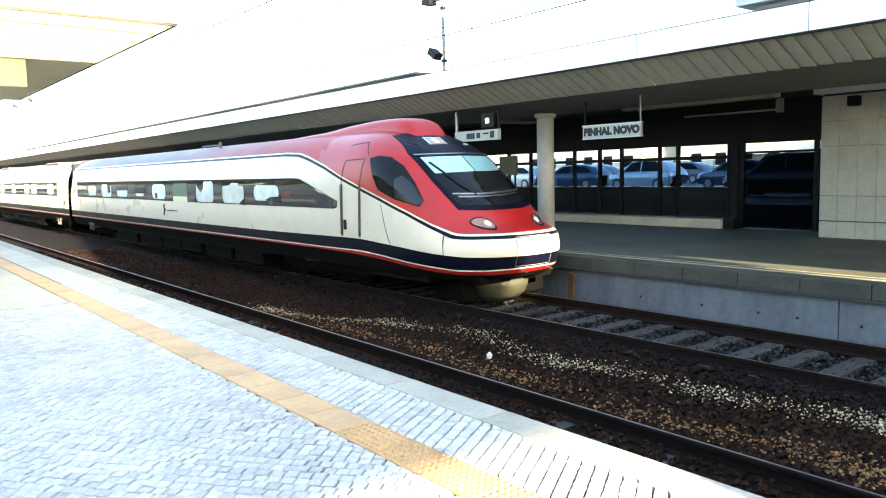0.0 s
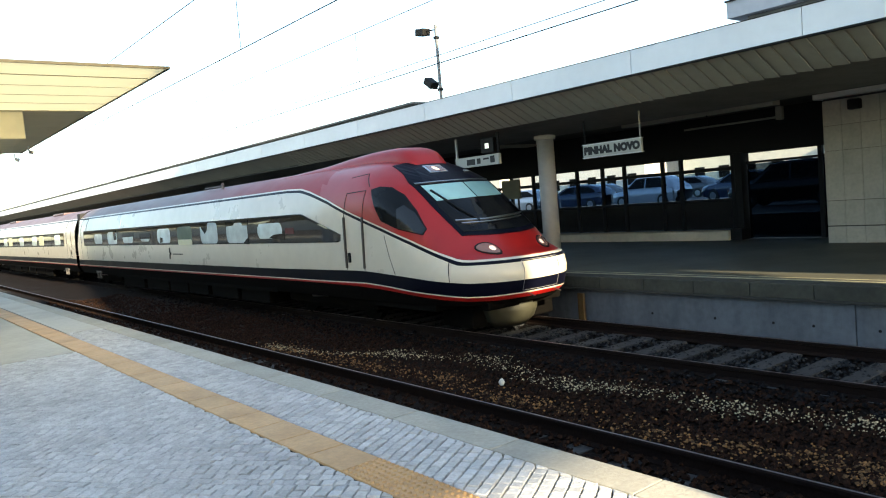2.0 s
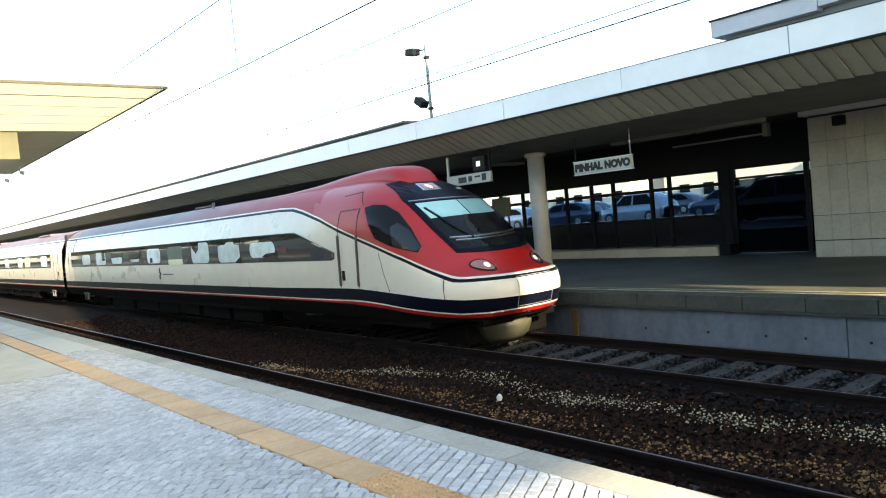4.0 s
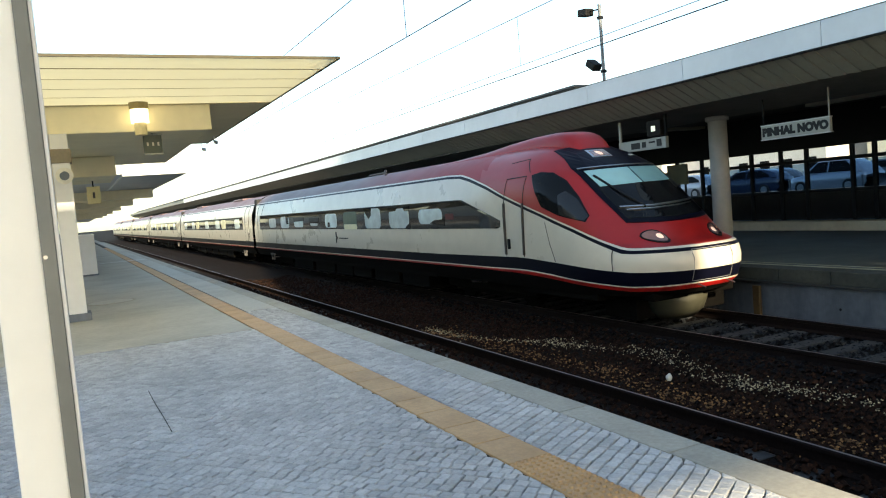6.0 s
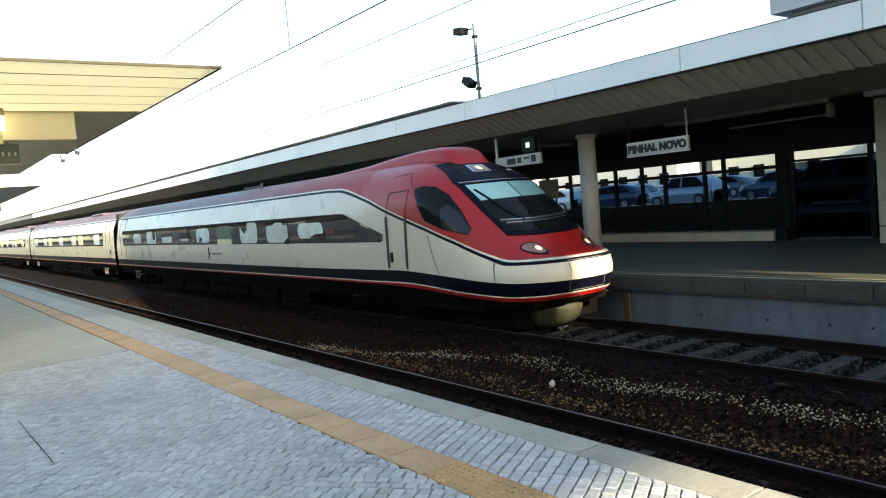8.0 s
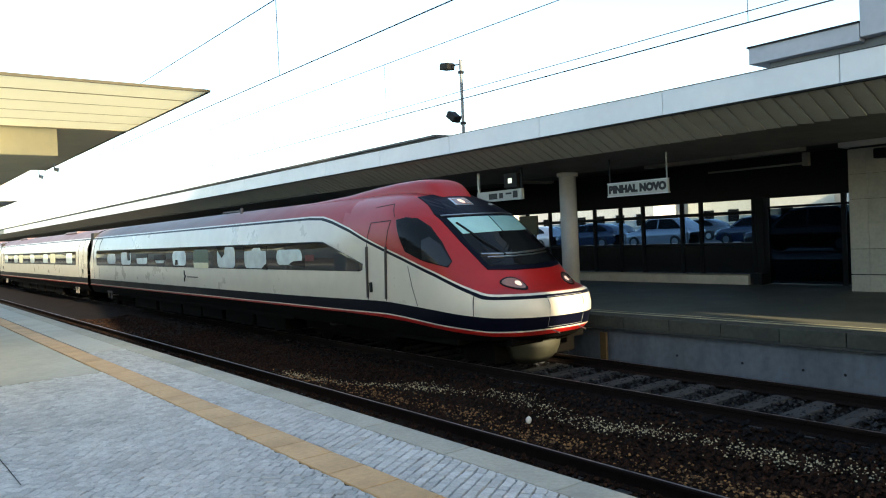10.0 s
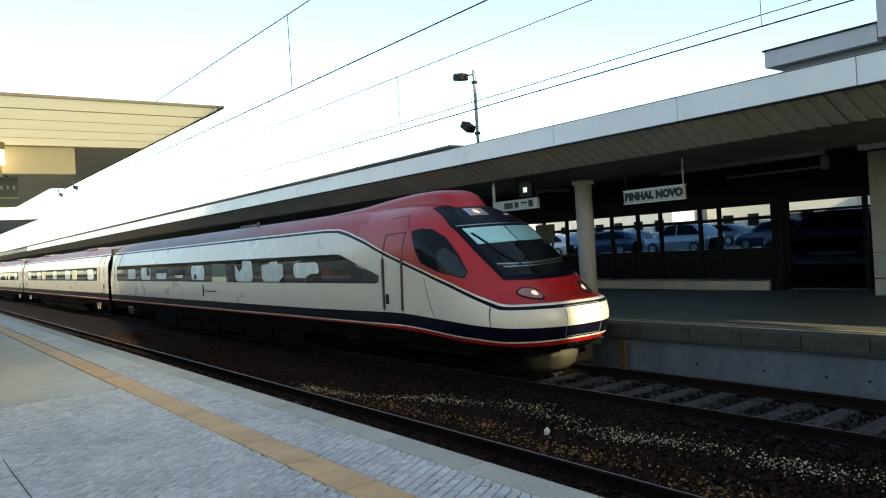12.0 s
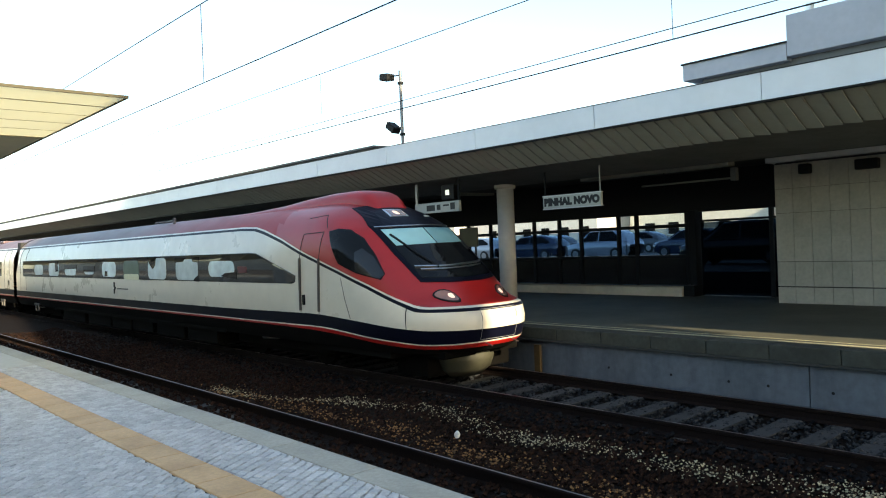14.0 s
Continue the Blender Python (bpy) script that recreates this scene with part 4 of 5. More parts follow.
            rod(bm, (wx, sgn * 0.885, 0.31), (wx, sgn * 0.90, 0.31), 0.19, seg=16)
            bmesh.ops.transform(bm, matrix=m, verts=bm.verts)
            part("rim", bm, CHROME, w)
    for sgn in (-1, 1):
        bm = bmesh.new()
        box(bm, -2.11, -1.98, sgn * 0.6 - 0.16, sgn * 0.6 + 0.16, 0.62, 0.74, bevel=0.02)
        bmesh.ops.transform(bm, matrix=m, verts=bm.verts)
        part("headlight", bm, LENS, c)
    return c


SILVER = mat("silver_paint", (0.42, 0.45, 0.48), 0.25, metal=0.4, coat=0.5, grain=0.05)
BLUE = mat("dark_blue_paint", (0.02, 0.035, 0.07), 0.25, coat=0.6, grain=0.05)
GREY = mat("grey_paint", (0.10, 0.11, 0.12), 0.25, coat=0.5, grain=0.05)
BLACKP = mat("black_paint", (0.006, 0.006, 0.007), 0.3, coat=0.1, grain=0.05)
car(34.0, 24.4, radians(-90), SILVER, "silver estate car parked behind the station", 1.10)
car(34.2, 29.6, radians(-84), BLUE, "dark blue car parked behind the station", 0.98)
car(34.4, 34.6, radians(-88), SILVER, "silver car parked behind the station", 0.98)
car(35.5, 19.8, radians(-95), BLUE, "dark blue car parked behind the station", 1.0)
car(33.0, 15.8, radians(-80), BLACKP, "black car parked behind the station", 1.0)
car(27.0, 13.2, radians(-82), BLACKP, "black car parked close behind the station doorway", 1.12)
car(46, 38, radians(-90), GREY, "dark grey car parked behind the station", 1.0)
car(46, 45, radians(-90), BLUE, "dark blue car parked behind the station", 1.0)
car(46, 30, radians(-90), GREY, "dark grey car parked behind the station", 1.0)
car(46, 22, radians(-90), BLUE, "dark blue car parked behind the station", 1.0)

# buildings beyond the car park
for k, (x, y0, y1, h, colr) in enumerate(((75, 20, 33, 4.2, (0.62, 0.60, 0.55)), (78, 35, 52, 5.5, (0.56, 0.54, 0.46)), (74, 54, 75, 5.0, (0.60, 0.58, 0.55)), (72, 77, 110, 6.5, (0.58, 0.56, 0.50)), (70, -20, 18, 5.4, (0.60, 0.66, 0.70)))):
    h_ = thing("distant_building", "low pale building beyond the car park", "building", "distant buildings", at=(x, y0, 0))
    part("wall", boxes((x, x + 10, y0, y1, 0, h)), mat("far_wall_%s" % "abcde"[k], colr, 0.8, grain=0.08, scale=2, stain=0.25, stain_scale=0.3), h_)
    part("roof", boxes((x - 0.4, x + 10.4, y0 - 0.4, y1 + 0.4, h, h + 0.35)), mat("far_roof", (0.28, 0.17, 0.13), 0.8, grain=0.2, scale=3), h_)
    yy = y0 + 1.2
    while yy < y1 - 2:
        w = part("window", boxes((x - 0.06, x + 0.02, yy, yy + 1.3, 1.4, 2.8)), TRAIN_GLASS, h_)
        part("sill", boxes((x - 0.15, x + 0.02, yy - 0.1, yy + 1.4, 1.3, 1.4)), PAINT_WHITE, w)
        yy += 3.1

# overhead line
for x, z, r, nm in ((4.6, 3.82, 0.008, "contact wire over the near track"), (4.6, 4.91, 0.008, "messenger wire over the near track"), (FAR_C, 4.09, 0.010, "contact wire over the far track"), (FAR_C, 5.30, 0.008, "messenger wire over the far track"), (FAR_C, 4.24, 0.007, "auxiliary wire over the far track")):
    w = thing("overhead_wire", "thin dark " + nm, "wire", "overhead wires", "structure", at=(x, 0, z))
    bm = bmesh.new()
    rod(bm, (x, -30, z), (x, 150, z), r, seg=6)
    part("conductor", bm, DARK_STEEL, w)
for x, z0, z1, ys in ((4.6, 3.82, 4.91, (-4, 2.9, 9.9, 16.9, 26, 36, 46)), (FAR_C, 4.09, 5.30, (-4, 5.37, 14, 23, 32))):
    for y in ys:
        d = thing("wire_dropper", "thin dropper wire between overhead lines", "wire", "droppers", "structure", at=(x, y, z0))
        part("strand", rods(((x, y, z0), (x, y, z1), 0.005), seg=6), DARK_STEEL, d)

# ---- near platform ----
canopy2 = thing("canopy_near", "cream platform canopy with stepped soffit", "canopy", kind="structure")
NX, LIT = 3.40, 13.27
part("front_panel", boxes((-6, NX, 9.55, LIT, 3.43, 3.442)), translucent("milky_canopy_sheet", (0.93, 0.89, 0.72)), canopy2, "milky translucent front sheet")
part("soffit_slab", boxes((-6, NX, LIT, 20.3, 3.43, 3.47)), SOFFIT_NEAR, canopy2)
part("edge_trim", boxes((NX, NX + 0.03, 9.53, 20.3, 3.42, 3.455), (-6, NX + 0.03, 9.52, 9.545, 3.42, 3.455)), mat("weathered_trim", (0.10, 0.085, 0.05), 0.7, grain=0.15), canopy2)
part("soffit_joint", boxes((-6, NX - 0.02, 10.25, 10.27, 3.422, 3.432), (-6, NX - 0.02, LIT, LIT + 0.03, 3.422, 3.432), *[(-6, NX - 0.02, yj, yj + 0.008, 3.425, 3.432) for yj in (11.0, 11.75, 12.5)]), mat("joint_brown", (0.45, 0.38, 0.24), 0.8, grain=0.1), canopy2)
part("main_beam", boxes((-6, 2.35, 13.3, 20.25, 2.98, 3.425), bevel=0.02), SOFFIT_NEAR, canopy2, "deep cream beam")
part("inner_beam", boxes((-6, 1.0, 17.5, 20.2, 2.55, 2.97), bevel=0.02), SOFFIT_NEAR, canopy2)
part("rear_slab", boxes((1.40, 3.10, 22.05, 150, 2.80, 3.26), (-6, 1.40, 22.05, 150, 2.86, 3.20), bevel=0.01), PAINT_WHITE, canopy2)
for yb in (30, 40, 50, 60, 70, 80):
    part("rib", boxes((-6, 2.9, yb, yb + 0.5, 2.45, 2.79), bevel=0.02), SOFFIT_NEAR, canopy2)

for y, w in ((13.2, 0.14), (22.8, 0.14), (32.0, 0.16), (41.0, 0.16), (50.0, 0.16)):
    p = thing("platform_pillar", "white painted square canopy pillar", "pillar", "near canopy pillars", at=(-0.03, y, 0))
    part("shaft", boxes((-0.16, 0.10, y, y + 0.30, 0.0, 2.98 if y < 20 else 2.8), bevel=0.012), PAINT_WHITE, p)
    part("base", boxes((-0.22, 0.16, y - 0.06, y + 0.36, 0.0, 0.12), bevel=0.012), CONCRETE, p)
    part("top_plate", boxes((-0.19, 0.13, y - 0.03, y + 0.33, 2.52, 2.60 if y > 20 else 2.74), bevel=0.01), mat("brown_cap", (0.20, 0.17, 0.12), 0.6, grain=0.15), p)
hyd = thing("utility_box", "white utility box standing on the platform", "cabinet", at=(0.25, 26.0, 0))
part("body", boxes((-0.1, 0.62, 25.6, 26.5, 0.04, 1.3), bevel=0.02), PAINT_WHITE, hyd)
part("foot", boxes((-0.12, 0.64, 25.58, 26.52, 0, 0.05)), CONCRETE, hyd)
part("door", boxes((-0.04, 0.56, 25.585, 25.6, 0.12, 1.22), bevel=0.004), PAINT_WHITE, hyd)

lamp = thing("platform_lamp", "warm cylindrical lamp under the near canopy", "lamp", at=(1.19, 13.1, 3.43))
bm = bmesh.new()
rod(bm, (1.19, 13.1, 3.10), (1.19, 13.1, 3.32), 0.14, seg=24)
part("shade", bm, glow("lamp_glow", (1.0, 0.88, 0.58), 1.0), lamp, "glowing cream shade")
part("neck", rods(((1.19, 13.1, 2.905), (1.19, 13.1, 3.10), 0.095)), mat("cream_cap", (0.75, 0.66, 0.40), 0.5, grain=0.1), lamp)
part("ceiling_cap", rods(((1.19, 13.1, 3.32), (1.19, 13.1, 3.43), 0.15)), mat("brass_cap", (0.35, 0.27, 0.12), 0.5, grain=0.1), lamp)
ns_ = thing("platform_sign", "small dark green hanging platform sign", "sign", at=(1.40, 13.6, 2.8))
part("board", boxes((1.25, 1.545, 13.58, 13.64, 2.645, 2.955), bevel=0.006), mat("dark_green_sign", (0.025, 0.05, 0.038), 0.4, grain=0.1), ns_)
for za, zb in ((2.625, 2.645), (2.955, 2.965)):
    part("board_frame", boxes((1.24, 1.555, 13.575, 13.645, za, zb)), SIGN_WHITE, ns_)
part("hanger", rods(((1.40, 13.61, 2.96), (1.40, 13.61, 2.985), 0.02)), DARK_STEEL, ns_)
for x0 in (1.30, 1.385, 1.47):
    part("pictogram", boxes((x0, x0 + 0.03, 13.572, 13.579, 2.77, 2.83)), SIGN_WHITE, ns_)

post = thing("platform_post", "white square post with a grey steel flange", "post", at=(-0.15, 2.55, 0))
part("shaft", boxes((-0.215, -0.0855, 2.54, 2.62, 0.0, 3.3), bevel=0.006), mat("bright_white_panel", (0.90, 0.89, 0.84), 0.45, grain=0.03, scale=6, stain=0.08, stain_scale=1.2), post, "white painted shaft")
part("flange", boxes((-0.085, -0.045, 2.50, 2.60, 0.0, 3.3), bevel=0.004), mat("grey_frame_paint", (0.17, 0.18, 0.17), 0.5, grain=0.1, scale=10, stain=0.2), post, "grey steel flange")
part("edge_cover", boxes((-0.0445, -0.0335, 2.51, 2.61, 0.0, 3.3), bevel=0.002), PAINT_WHITE, post)
part("rivet", rods(((-0.075, 2.501, 1.375), (-0.075, 2.494, 1.375), 0.006)), CHROME, post)
part("foot", boxes((-0.24, -0.01, 2.47, 2.65, 0.0, 0.02), bevel=0.004), CONCRETE, post)

manhole = thing("manhole_cover", "round metal manhole cover in the paving", "manhole cover", at=(0.55, 15.9, 0))
bm = bmesh.new()
rod(bm, (0.55, 15.9, -0.02), (0.55, 15.9, 0.006), 0.40, seg=32)
part("lid", bm, mat("worn_cast_iron", (0.42, 0.40, 0.35), 0.5, metal=0.1, grain=0.2, scale=20), manhole)
bm = bmesh.new()
rod(bm, (0.55, 15.9, -0.02), (0.55, 15.9, 0.003), 0.46, seg=32)
part("ring", bm, COPING, manhole)

# smooth paving under the canopy; its warm tone carries the warm light there
tagged(part("platform_paving", boxes((-6, 1.95, 9.6, 150, -0.034, 0.0)), PAVING), "smooth grey paving under the near canopy, warm light put into its tone", "paving", kind="structure")
tagged(part("platform_paving_edge", boxes((2.26, EDGE - 0.24, 11.5, 150, -0.034, -0.001)), PAVING), "smooth grey paving by the platform edge", "paving", kind="structure")

tagged(part("platform_paving_back", boxes((-20, -6.06, -40, 9.58, -0.034, -0.002), (-6.06, 1.95, -40, -6.06, -0.034, -0.002)), PAVING), "smooth grey paving away from the setts", "paving", kind="structure")

# unseen masses added: most block or shape sunlight, the low one closes the side
BACK_WALL = mat("back_wall", (0.62, 0.58, 0.5), 0.8, grain=0.08, scale=3, stain=0.2, stain_scale=0.4)
back = thing("sun_block_behind", "unseen pale building added to block the sun, with an opening that passes it", "building", kind="structure")
# added wall shades the platform; its opening passes sun to the near setts
part("wall", boxes((-40, -7.5, -21.6, -20, -0.03, 15.5), (-7.5, -0.6, -21.6, -20, 9.88, 15.5), (-0.6, 3.0, -21.6, -20, -0.03, 15.5)), BACK_WALL, back)
# added tower keeps sun off the tracks and the leading car
part("tower", boxes((-2.2, 2.1, -30, -28.6, -0.03, 14.5), (-3.4, 2.1, -30, -28.6, 14.5, 28.0)), BACK_WALL, back)
part("roof_edge", boxes((-40.2, 3.05, -21.7, -20.0, 15.5, 15.52)), CONCRETE, back)
far_back = thing("sun_block_across", "unseen tall pale building added to shade the car park", "building", kind="structure")
# unseen block placed to put the parked cars in shade
part("wall", boxes((16, 72, -36, -22, -0.03, 26.0)), BACK_WALL, far_back)
part("roof_edge", boxes((15.8, 72.2, -36.2, -21.8, 26.0, 26.2)), CONCRETE, far_back)
side_b = thing("building_beside", "plain low building along the far side of the platform", "building", kind="structure")
part("wall", boxes((-34, -20, -15, 150, -0.03, 3.6)), BACK_WALL, side_b)
part("roof_edge", boxes((-34.2, -19.8, -15.2, 150, 3.6, 3.75)), CONCRETE, side_b)
bridge = thing("footbridge", "unseen footbridge added to keep sun off all but the lower nose", "footbridge", kind="structure")
# unseen deck, its underside set so sun reaches only the lower nose
part("deck", boxes((1.4, 24.0, -9.0, -6.0, 7.75, 15.0)), BACK_WALL, bridge)
part("pier", boxes((12.6, 14.0, -8.6, -6.4, FZ, 7.75)), CONCRETE, bridge)
part("pier", boxes((22.4, 24.0, -8.6, -6.4, -0.3, 7.75)), CONCRETE, bridge)
part("pier", boxes((1.5, 2.4, -8.6, -6.4, -0.03, 7.75)), CONCRETE, bridge)
# two added pieces block sun from the far track and platform wall
part("link_roof", boxes((4.05, 5.8, -28.5, -26.5, 13.9, 15.6)), BACK_WALL, bridge)
part("link", boxes((2.2, 5.6, -28.5, -26.5, 8.0, 13.9)), BACK_WALL, bridge)

# small fittings of the near canopy
for y in (18.6, 20.4):
    f = thing("edge_spotlight", "small white spotlight on the canopy edge", "spotlight", "canopy edge spotlights", at=(NX - 0.1, y, 3.3))
    part("head", rods(((NX - 0.1, y, 3.30), (NX - 0.02, y - 0.03, 3.27), 0.04, 0.05)), PAINT_WHITE, f)
    part("stem", rods(((NX - 0.1, y, 3.28), (NX - 0.1, y, 3.43), 0.015)), PAINT_WHITE, f)
horn = thing("pillar_speaker", "round grey loudspeaker on the white pillar", "speaker", at=(-0.03, 13.1, 2.3))
part("bell", rods(((-0.03, 13.2, 2.33), (0.0, 13.05, 2.31), 0.06, 0.13), seg=20), mat("speaker_grey", (0.70, 0.68, 0.62), 0.6, grain=0.1), horn)
part("grille", rods(((0.0, 13.049, 2.31), (0.001, 13.04, 2.31), 0.07), seg=20), CONCRETE, horn)
ws = thing("walking_sign", "small yellow hanging sign with a dark figure mark", "sign", at=(0.55, 19.0, 2.2))
part("board", boxes((0.42, 0.70, 18.98, 19.02, 2.02, 2.42), bevel=0.006), mat("pale_yellow_board", (0.75, 0.66, 0.36), 0.5, grain=0.08), ws)
part("mark", boxes((0.535, 0.585, 18.972, 18.979, 2.15, 2.29)), INK, ws)
part("hanger", rods(((0.56, 19.0, 2.42), (0.56, 19.0, 2.56), 0.015)), DARK_STEEL, ws)
line = tagged(part("paving_line", boxes((0.6, 2.6, 33.6, 33.78, 0.0, 0.005)), PAINT_WHITE), "worn white line painted across the paving", "line", kind="structure")

# ---- tracks ----


def rail(xc):
    r = thing("rail", "rusty steel rail with a worn bright head", "rail", "rails", at=(xc, 0, RAIL_Z))
    prof = [(0.075, -0.17), (0.075, -0.155), (0.014, -0.135), (0.012, -0.05), (0.036, -0.04), (0.036, -0.008), (0.026, -0.002)]
    prof = prof + [(-a, b) for a, b in reversed(prof)]
    bm = bmesh.new()
    grid_sheet(bm, [[(xc + a, y, RAIL_Z + b) for y in (-40, 160)] for a, b in prof])
    part("web", bm, RAIL_SIDE, r)
    part("running_surface", boxes((xc - 0.011, xc + 0.011, -40, 160, RAIL_Z - 0.004, RAIL_Z)), RAIL_TOP, r)


for c in (NEAR_C, FAR_C):
    for s in (-1, 1):
        rail(c + s * 0.87)

sl_me = None
for c, y0 in ((NEAR_C, 0.1), (FAR_C, 0.3)):
    track = thing("track_sleepers", "row of weathered concrete sleepers in the ballast", "sleepers", kind="structure")
    for k in range(110):
        y = -8 + y0 + k * 0.6
        if sl_me is None:
            bm = bmesh.new()
            box(bm, -0.97, 0.97, -0.13, 0.13, -0.12, 0.0, bevel=0.015)
            sl_me = bpy.data.meshes.new("sleeper")
            bm.to_mesh(sl_me)
            bm.free()
            sl_me.materials.append(SLEEPER)
        o = new("sleeper", sl_me)
        o.location = (c, y, RAIL_Z - 0.165)
        o.parent = track

# loose ballast, joined; every stone its own small rough solid
R = np.random.RandomState(5)


def stones(name, n, xr, yr, size, label, zf, material, wander=False):
    base = np.array([(0, 0, 1), (0.94, 0, 0.33), (-0.47, 0.82, 0.33), (-0.47, -0.82, 0.33), (0.5, 0.85, -0.4), (-0.95, 0.1, -0.4), (0.5, -0.8, -0.4), (0, 0, -1)])
    tris = [(0, 1, 2), (0, 2, 3), (0, 3, 1), (1, 4, 2), (2, 5, 3), (3, 6, 1), (1, 6, 4), (2, 4, 5), (3, 5, 6), (4, 7, 5), (5, 7, 6), (6, 7, 4)]
    u = R.rand(n)
    ys = yr[0] + (yr[1] - yr[0]) * u ** 1.6
    xs_ = xr[0] + (xr[1] - xr[0]) * R.rand(n)
    if wander:
        clump = np.sin(ys * 3.1) + np.sin(ys * 1.7 + 2) + np.sin(ys * 7.3 + xs_ * 5)
        ys = np.where(clump > -0.2, ys, ys + 0.9 * R.rand(n))
        bend = np.interp(ys, (2, 5, 6.5, 9, 10.7, 11.6, 13.2), (0.08, 0.08, -0.2, 0.05, -0.35, -1.0, -1.2))
        xs_ = xr[0] + bend * (xr[1] < 0.3) + xr[1] * (0.3 * np.sin(ys * 0.9) + 0.3 * np.sin(ys * 2.3 + 1) + R.randn(n) * 0.6)
    sz = size * (0.5 + R.rand(n))
    V = np.empty((n, 8, 3))
    ang = R.rand(n) * 6.283
    jit = base[None] * (0.75 + 0.5 * R.rand(n, 8, 1))
    jit[:, :, 2] *= 0.75
    c, s = np.cos(ang), np.sin(ang)
    V[:, :, 0] = (jit[:, :, 0] * c[:, None] - jit[:, :, 1] * s[:, None]) * sz[:, None] + xs_[:, None]
    V[:, :, 1] = (jit[:, :, 0] * s[:, None] + jit[:, :, 1] * c[:, None]) * sz[:, None] + ys[:, None]
    V[:, :, 2] = jit[:, :, 2] * sz[:, None] + (np.array([zf(x) for x in xs_]) + R.rand(n) * 0.02)[:, None]
    faces = (np.array(tris)[None] + (np.arange(n) * 8)[:, None, None]).reshape(-1, 3)
    me = bpy.data.meshes.new(name)
    me.from_pydata(V.reshape(-1, 3).tolist(), [], faces.tolist())
    me.materials.append(material)
    return tagged(new(name, me), label, "ballast", kind="stuff")


def bed_z(x):
    return BED + float(np.interp(x, xs, zs)) + 0.012


# pale gravel tone that also carries the sunlit strip of ballast
PALE_STONES = mat("pale_ballast_stone", (0.35, 0.30, 0.20), 0.9, grain=0.3, scale=30, spread=0.6, island=True)
TAN_STONES = mat("tan_ballast_stone", (0.17, 0.085, 0.030), 0.9, grain=0.3, scale=30, spread=0.7, island=True)
# near-black tone stands in for shade on these stretches of ballast
SHADE_STONES = mat("shade_dark_ballast_stone", (0.007, 0.007, 0.008), 0.95, grain=0.3, scale=30, spread=0.5, island=True, spec=0.1)
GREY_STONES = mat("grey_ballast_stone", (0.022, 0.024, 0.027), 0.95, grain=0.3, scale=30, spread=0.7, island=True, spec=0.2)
stones("ballast_stones", 7000, (7.75, 10.9), (0.5, 26), 0.03, "ballast stones around the far track with shade put into their colour", bed_z, SHADE_STONES)
stones("ballast_stones", 4500, (2.98, 3.95), (0.5, 26), 0.03, "black ballast stones beside the platform edge with shade put into their colour", bed_z, SHADE_STONES)
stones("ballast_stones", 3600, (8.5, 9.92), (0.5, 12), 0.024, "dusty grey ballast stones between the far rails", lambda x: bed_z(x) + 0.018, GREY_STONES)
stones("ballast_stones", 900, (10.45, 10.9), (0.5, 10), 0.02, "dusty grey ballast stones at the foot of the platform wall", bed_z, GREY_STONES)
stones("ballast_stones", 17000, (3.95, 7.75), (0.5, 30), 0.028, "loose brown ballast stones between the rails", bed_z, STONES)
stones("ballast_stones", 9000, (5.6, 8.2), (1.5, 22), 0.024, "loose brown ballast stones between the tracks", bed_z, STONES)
stones("pale_gravel", 2600, (7.42, 0.22), (1.5, 13.2), 0.0105, "wandering strip of pale gravel between the tracks, partly standing for sunlit ballast", lambda x: bed_z(x) + 0.012, PALE_STONES, True)
stones("tan_gravel", 2000, (6.3, 0.36), (1.5, 13), 0.015, "scattered tan gravel beside the near track", lambda x: bed_z(x) + 0.01, TAN_STONES, True)
stones("ballast_stones", 6000, (3.0, 10.9), (-9, 0.6), 0.035, "loose brown ballast stones along both tracks", bed_z, STONES)
rock = thing("white_stone", "single white stone lying on the ballast", "stone", at=(6.74, 7.32, -1.1))
bm = bmesh.new()
bmesh.ops.create_icosphere(bm, subdivisions=2, radius=0.045, matrix=Matrix.Translation((6.74, 7.32, -1.10)) @ Matrix.Diagonal((1, 0.8, 1.2, 1)))
for v in bm.verts:
    v.co += Vector((noise.noise(v.co * 30), noise.noise(v.co * 31 + Vector((5, 0, 0))), noise.noise(v.co * 29))) * 0.012
part("rock", bm, mat("white_rock", (0.6, 0.6, 0.58), 0.8, grain=0.1), rock)

# ---- stone slabs, copings, tiles and setts ----


def piece_mesh(name, sx, sy, sz, bevel, material):
    bm = bmesh.new()
    a, b = (sx / 2, sy / 2), (sx / 2 - bevel, sy / 2 - bevel)
    lo = [bm.verts.new((x * a[0], y * a[1], -sz)) for x, y in ((-1, -1), (1, -1), (1, 1), (-1, 1))]
    mid = [bm.verts.new((x * a[0], y * a[1], -bevel)) for x, y in ((-1, -1), (1, -1), (1, 1), (-1, 1))]
    hi = [bm.verts.new((x * b[0], y * b[1], 0)) for x, y in ((-1, -1), (1, -1), (1, 1), (-1, 1))]
    for p, q in ((lo, mid), (mid, hi)):
        for i in range(4):
            bm.faces.new((p[i], p[(i + 1) % 4], q[(i + 1) % 4], q[i]))
    bm.faces.new(hi)
    me = bpy.data.meshes.new(name)
    bm.to_mesh(me)
    bm.free()
    me.materials.append(material)
    return me


def lay(name, me, m, parent):
    o = new(name, me)
    o.parent = parent
    o.matrix_local = m
    return o


# stone slabs of the station wall (face towards -x)
slab = piece_mesh("stone_slab", 0.554, 0.394, 0.03, 0.003, STONE)
face = Matrix.Rotation(radians(-90), 4, 'Y')
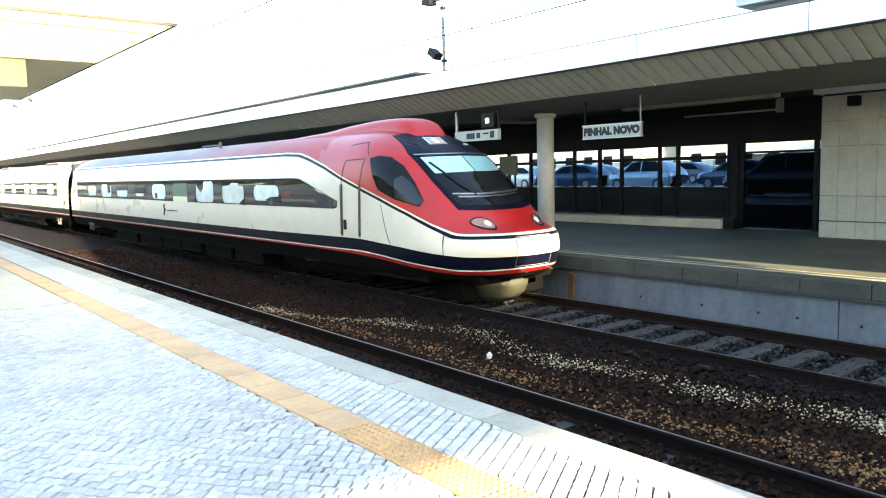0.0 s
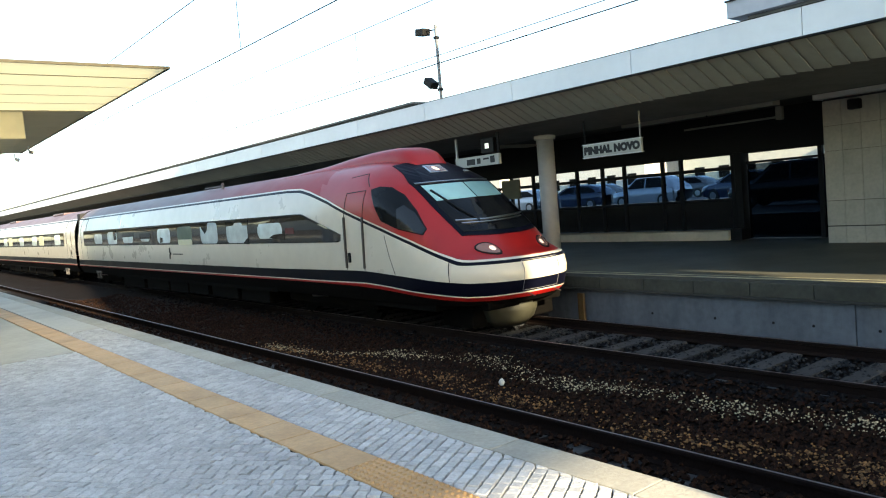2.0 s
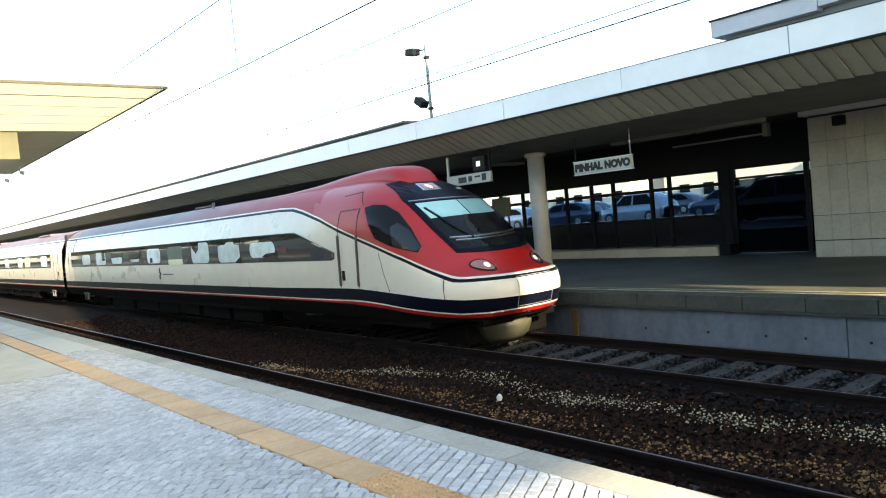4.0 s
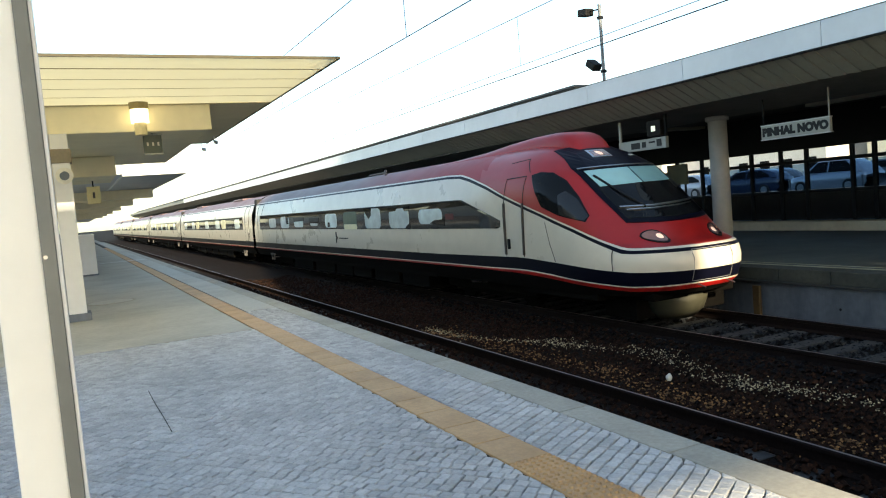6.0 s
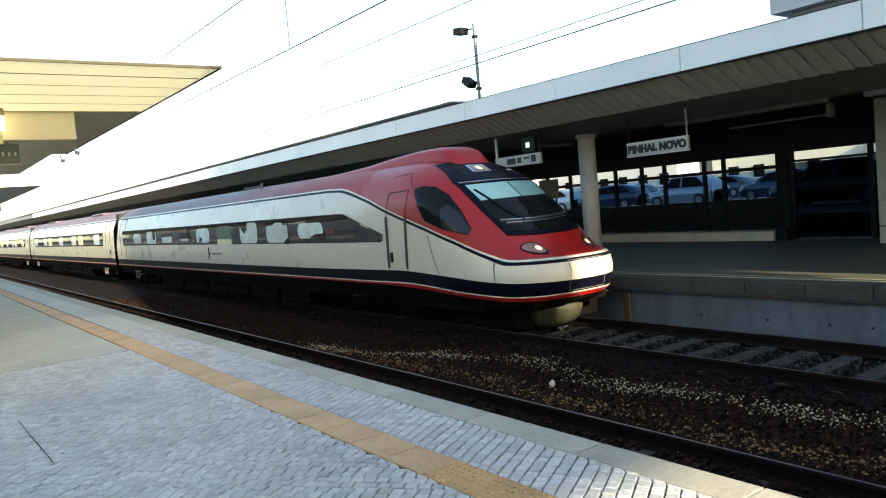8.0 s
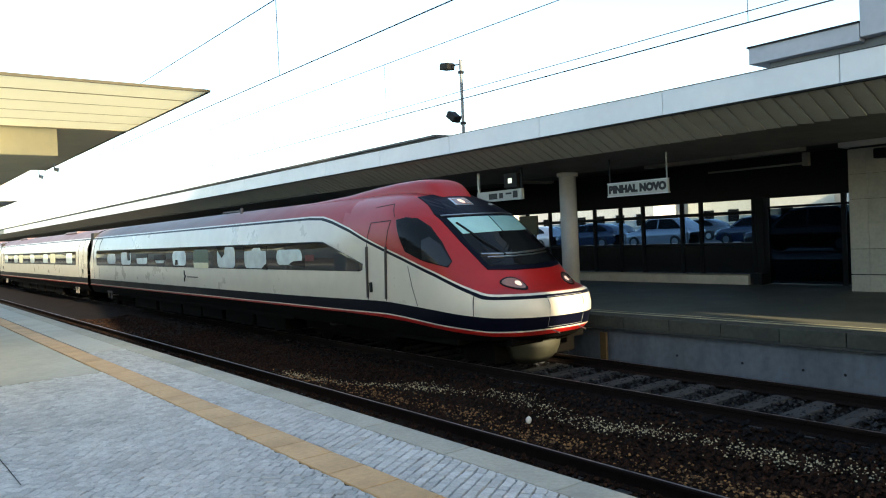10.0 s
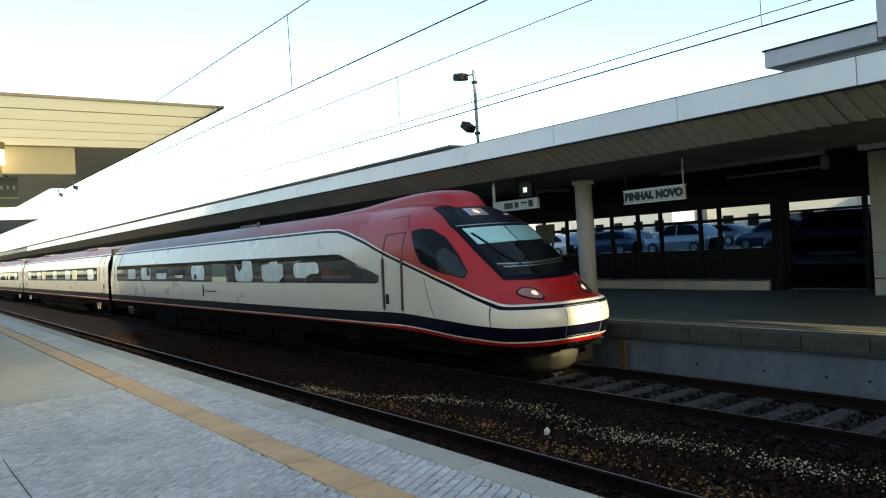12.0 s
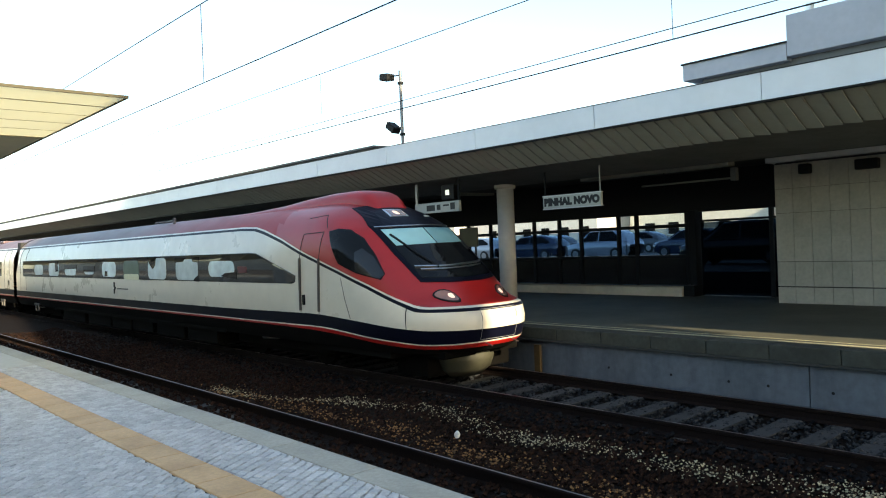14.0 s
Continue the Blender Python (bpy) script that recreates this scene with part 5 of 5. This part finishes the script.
for i in range(22):
    for j, zc in enumerate((-0.145 + 0.0, 0.425, 0.99, 1.54, 2.10, 2.66)):
        m = Matrix.Translation((WX, 7.43 - i * 0.4, zc)) @ face
        if j == 0:
            m = Matrix.Translation((WX, 7.43 - i * 0.4, -0.06)) @ face @ Matrix.Diagonal((0.66, 1, 1, 1))
        lay("slab", slab, m, wall_stone)

# far platform: wall panels and coping
LIP_SHADE = mat("shadow_line_lip", (0.03, 0.032, 0.03), 0.9, grain=0.3, scale=12)
mat("sunlit_edge_tone", (0.46, 0.42, 0.27), 0.7, grain=0.3, scale=14, stain=0.8, stain_scale=3)
for k in range(-4, 12):
    y0 = 4.46 - 6.0 * k
    part("wall_panel", boxes((FAR_EDGE + 0.05, FAR_EDGE + 0.14, y0 + 0.008, y0 + 5.992, -1.6, -0.47), bevel=0.006), WALL_CONCRETE, far_platform, "stained grey concrete panel")
for y in (6.669, 5.674, 5.057, 4.143, 7.9, 3.2, 2.2):
    part("bolt_hole", rods(((FAR_EDGE + 0.052, y, -0.866), (FAR_EDGE + 0.044, y, -0.866), 0.022), seg=10), BLACK, far_platform)
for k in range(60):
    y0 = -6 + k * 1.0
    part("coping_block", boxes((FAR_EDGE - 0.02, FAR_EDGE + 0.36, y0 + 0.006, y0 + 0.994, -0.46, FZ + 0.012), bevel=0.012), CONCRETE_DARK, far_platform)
# the overhang's shadow line is given by this lip's dark colour
part("drip_lip", boxes((FAR_EDGE - 0.035, FAR_EDGE + 0.05, -6, 60, -0.50, -0.462), bevel=0.006), LIP_SHADE, far_platform, "lip with the coping's shadow line put into its dark colour")
# thin yellow strips paint the sunlight lying along the platform edge
part("edge_line", boxes((FAR_EDGE + 0.72, FAR_EDGE + 0.75, -6, 60, FZ, FZ + 0.004)), MATS["sunlit_edge_tone"], far_platform)
part("edge_line", boxes((FAR_EDGE + 0.47, FAR_EDGE + 0.55, -6, 60, FZ, FZ + 0.004)), mat("sunlit_edge_tone", (0.52, 0.46, 0.26), 0.7, grain=0.2, scale=10, stain=0.4), far_platform)

# near platform: wall, coping, tactile tiles, setts
for k in range(90):
    y0 = -6 + k * 1.0
    part("coping_stone", boxes((EDGE - 0.237, EDGE, y0 + 0.003, y0 + 0.997, -0.10, 0.0), bevel=0.008), COPING, near_platform)
part("tactile_bed", boxes((1.97, 2.237, -6.2, 60, -0.034, -0.012)), MORTAR, near_platform)
plain = piece_mesh("tactile_plain", 0.262, 0.392, 0.02, 0.004, TACTILE)
bm = bmesh.new()
bm.from_mesh(plain)
for i in range(6):
    for j in range(9):
        x, y = -0.11 + i * 0.044, -0.176 + j * 0.044
        bmesh.ops.create_cone(bm, cap_ends=True, segments=6, radius1=0.015, radius2=0.009, depth=0.010, matrix=Matrix.Translation((x, y, 0.004)))
studded = bpy.data.meshes.new("tactile_studded")
bm.to_mesh(studded)
bm.free()
studded.materials.append(TACTILE)
for k in range(165):
    y = -6.0 + k * 0.4
    lay("tactile_tile", studded if y < 3.55 else plain, Matrix.Translation((2.103, y, 0.002)), near_platform)

sett_meshes = [piece_mesh("sett", 0.068, 0.063, 0.05, 0.004, COBBLE), piece_mesh("sett", 0.063, 0.065, 0.05, 0.005, COBBLE), piece_mesh("sett", 0.066, 0.062, 0.05, 0.004, COBBLE)]
far_v, far_f = [], []
rs = random.Random(11)
spots = []
for ROW, lo_x, hi_x in ((-52.0, -6.0, 2.0), (31.0, 2.20, EDGE - 0.20)):
    ca, sa = math.cos(radians(ROW)), math.sin(radians(ROW))
    for i in range(-185, 250):
        u = -13.0 + rs.uniform(0, 0.1)
        while u < 13.0:
            v = i * 0.0730 + 0.008 * math.sin(u * 2.1 + i * 0.05)
            x, y = u * ca - v * sa, u * sa + v * ca
            if -6.0 < y < (11.55 if x > 2.2 else 9.62) and lo_x < x < hi_x:
                spots.append((x, y, ROW))
            u += rs.uniform(0.067, 0.078)
spots.sort(key=lambda p: (p[0] - 2.4) ** 2 + (p[1] - 3.0) ** 2)
placed = 0


def kept(p, lo, hi):
    return (min(max(p.x, lo), hi), p.y, p.z)


for n, (x, y, ROW) in enumerate(spots):
    rz, rx, ry, dz = ROW + rs.uniform(-3.5, 3.5), rs.uniform(-1.6, 1.6), rs.uniform(-1.6, 1.6), rs.uniform(-0.006, 0.0)
    lo, hi = (2.242, EDGE - 0.242) if x > 2.1 else (-9, 1.966)
    if lo + 0.05 < x < hi - 0.05 and placed < 300:
        placed += 1
        lay("sett", sett_meshes[n % 3], pose(x, y, dz, rx, ry, rz), near_platform)
    else:
        m = pose(x, y, dz, rx, ry, rz)
        hx, hy = rs.uniform(0.0315, 0.0350), rs.uniform(0.0300, 0.0345)
        b0 = len(far_v)
        for sx_, sy_ in ((-1, -1), (1, -1), (1, 1), (-1, 1)):
            far_v.append(kept(m @ Vector((sx_ * hx, sy_ * hy, -0.035)), lo, hi))
        for sx_, sy_ in ((-1, -1), (1, -1), (1, 1), (-1, 1)):
            far_v.append(kept(m @ Vector((sx_ * hx, sy_ * hy, -0.004)), lo, hi))
        for sx_, sy_ in ((-1, -1), (1, -1), (1, 1), (-1, 1)):
            far_v.append(kept(m @ Vector((sx_ * (hx - 0.004), sy_ * (hy - 0.004), 0)), lo, hi))
        for q in range(2):
            for i in range(4):
                j = (i + 1) % 4
                far_f.append((b0 + q * 4 + i, b0 + q * 4 + j, b0 + q * 4 + 4 + j, b0 + q * 4 + 4 + i))
        far_f.append((b0 + 8, b0 + 9, b0 + 10, b0 + 11))
me = bpy.data.meshes.new("setts")
me.from_pydata(far_v, [], far_f)
me.materials.append(COBBLE_FAR)
o = new("setts", me)
o.parent = near_platform
tagged(o, "grey stone setts laid in uneven rows", kind="stuff")
crack = thing("drain_joint", "narrow dark joint line crossing the setts", "joint", kind="structure")
bm = bmesh.new()
grid_sheet(bm, [[(0.455, 6.95, 0.002), (0.460, 6.95, 0.002)], [(0.459, 6.4, 0.002), (0.465, 6.4, 0.002)], [(0.470, 5.95, 0.002), (0.476, 5.95, 0.002)], [(0.478, 5.45, 0.002), (0.483, 5.45, 0.002)]], 0.004)
part("groove", bm, MORTAR, crack)
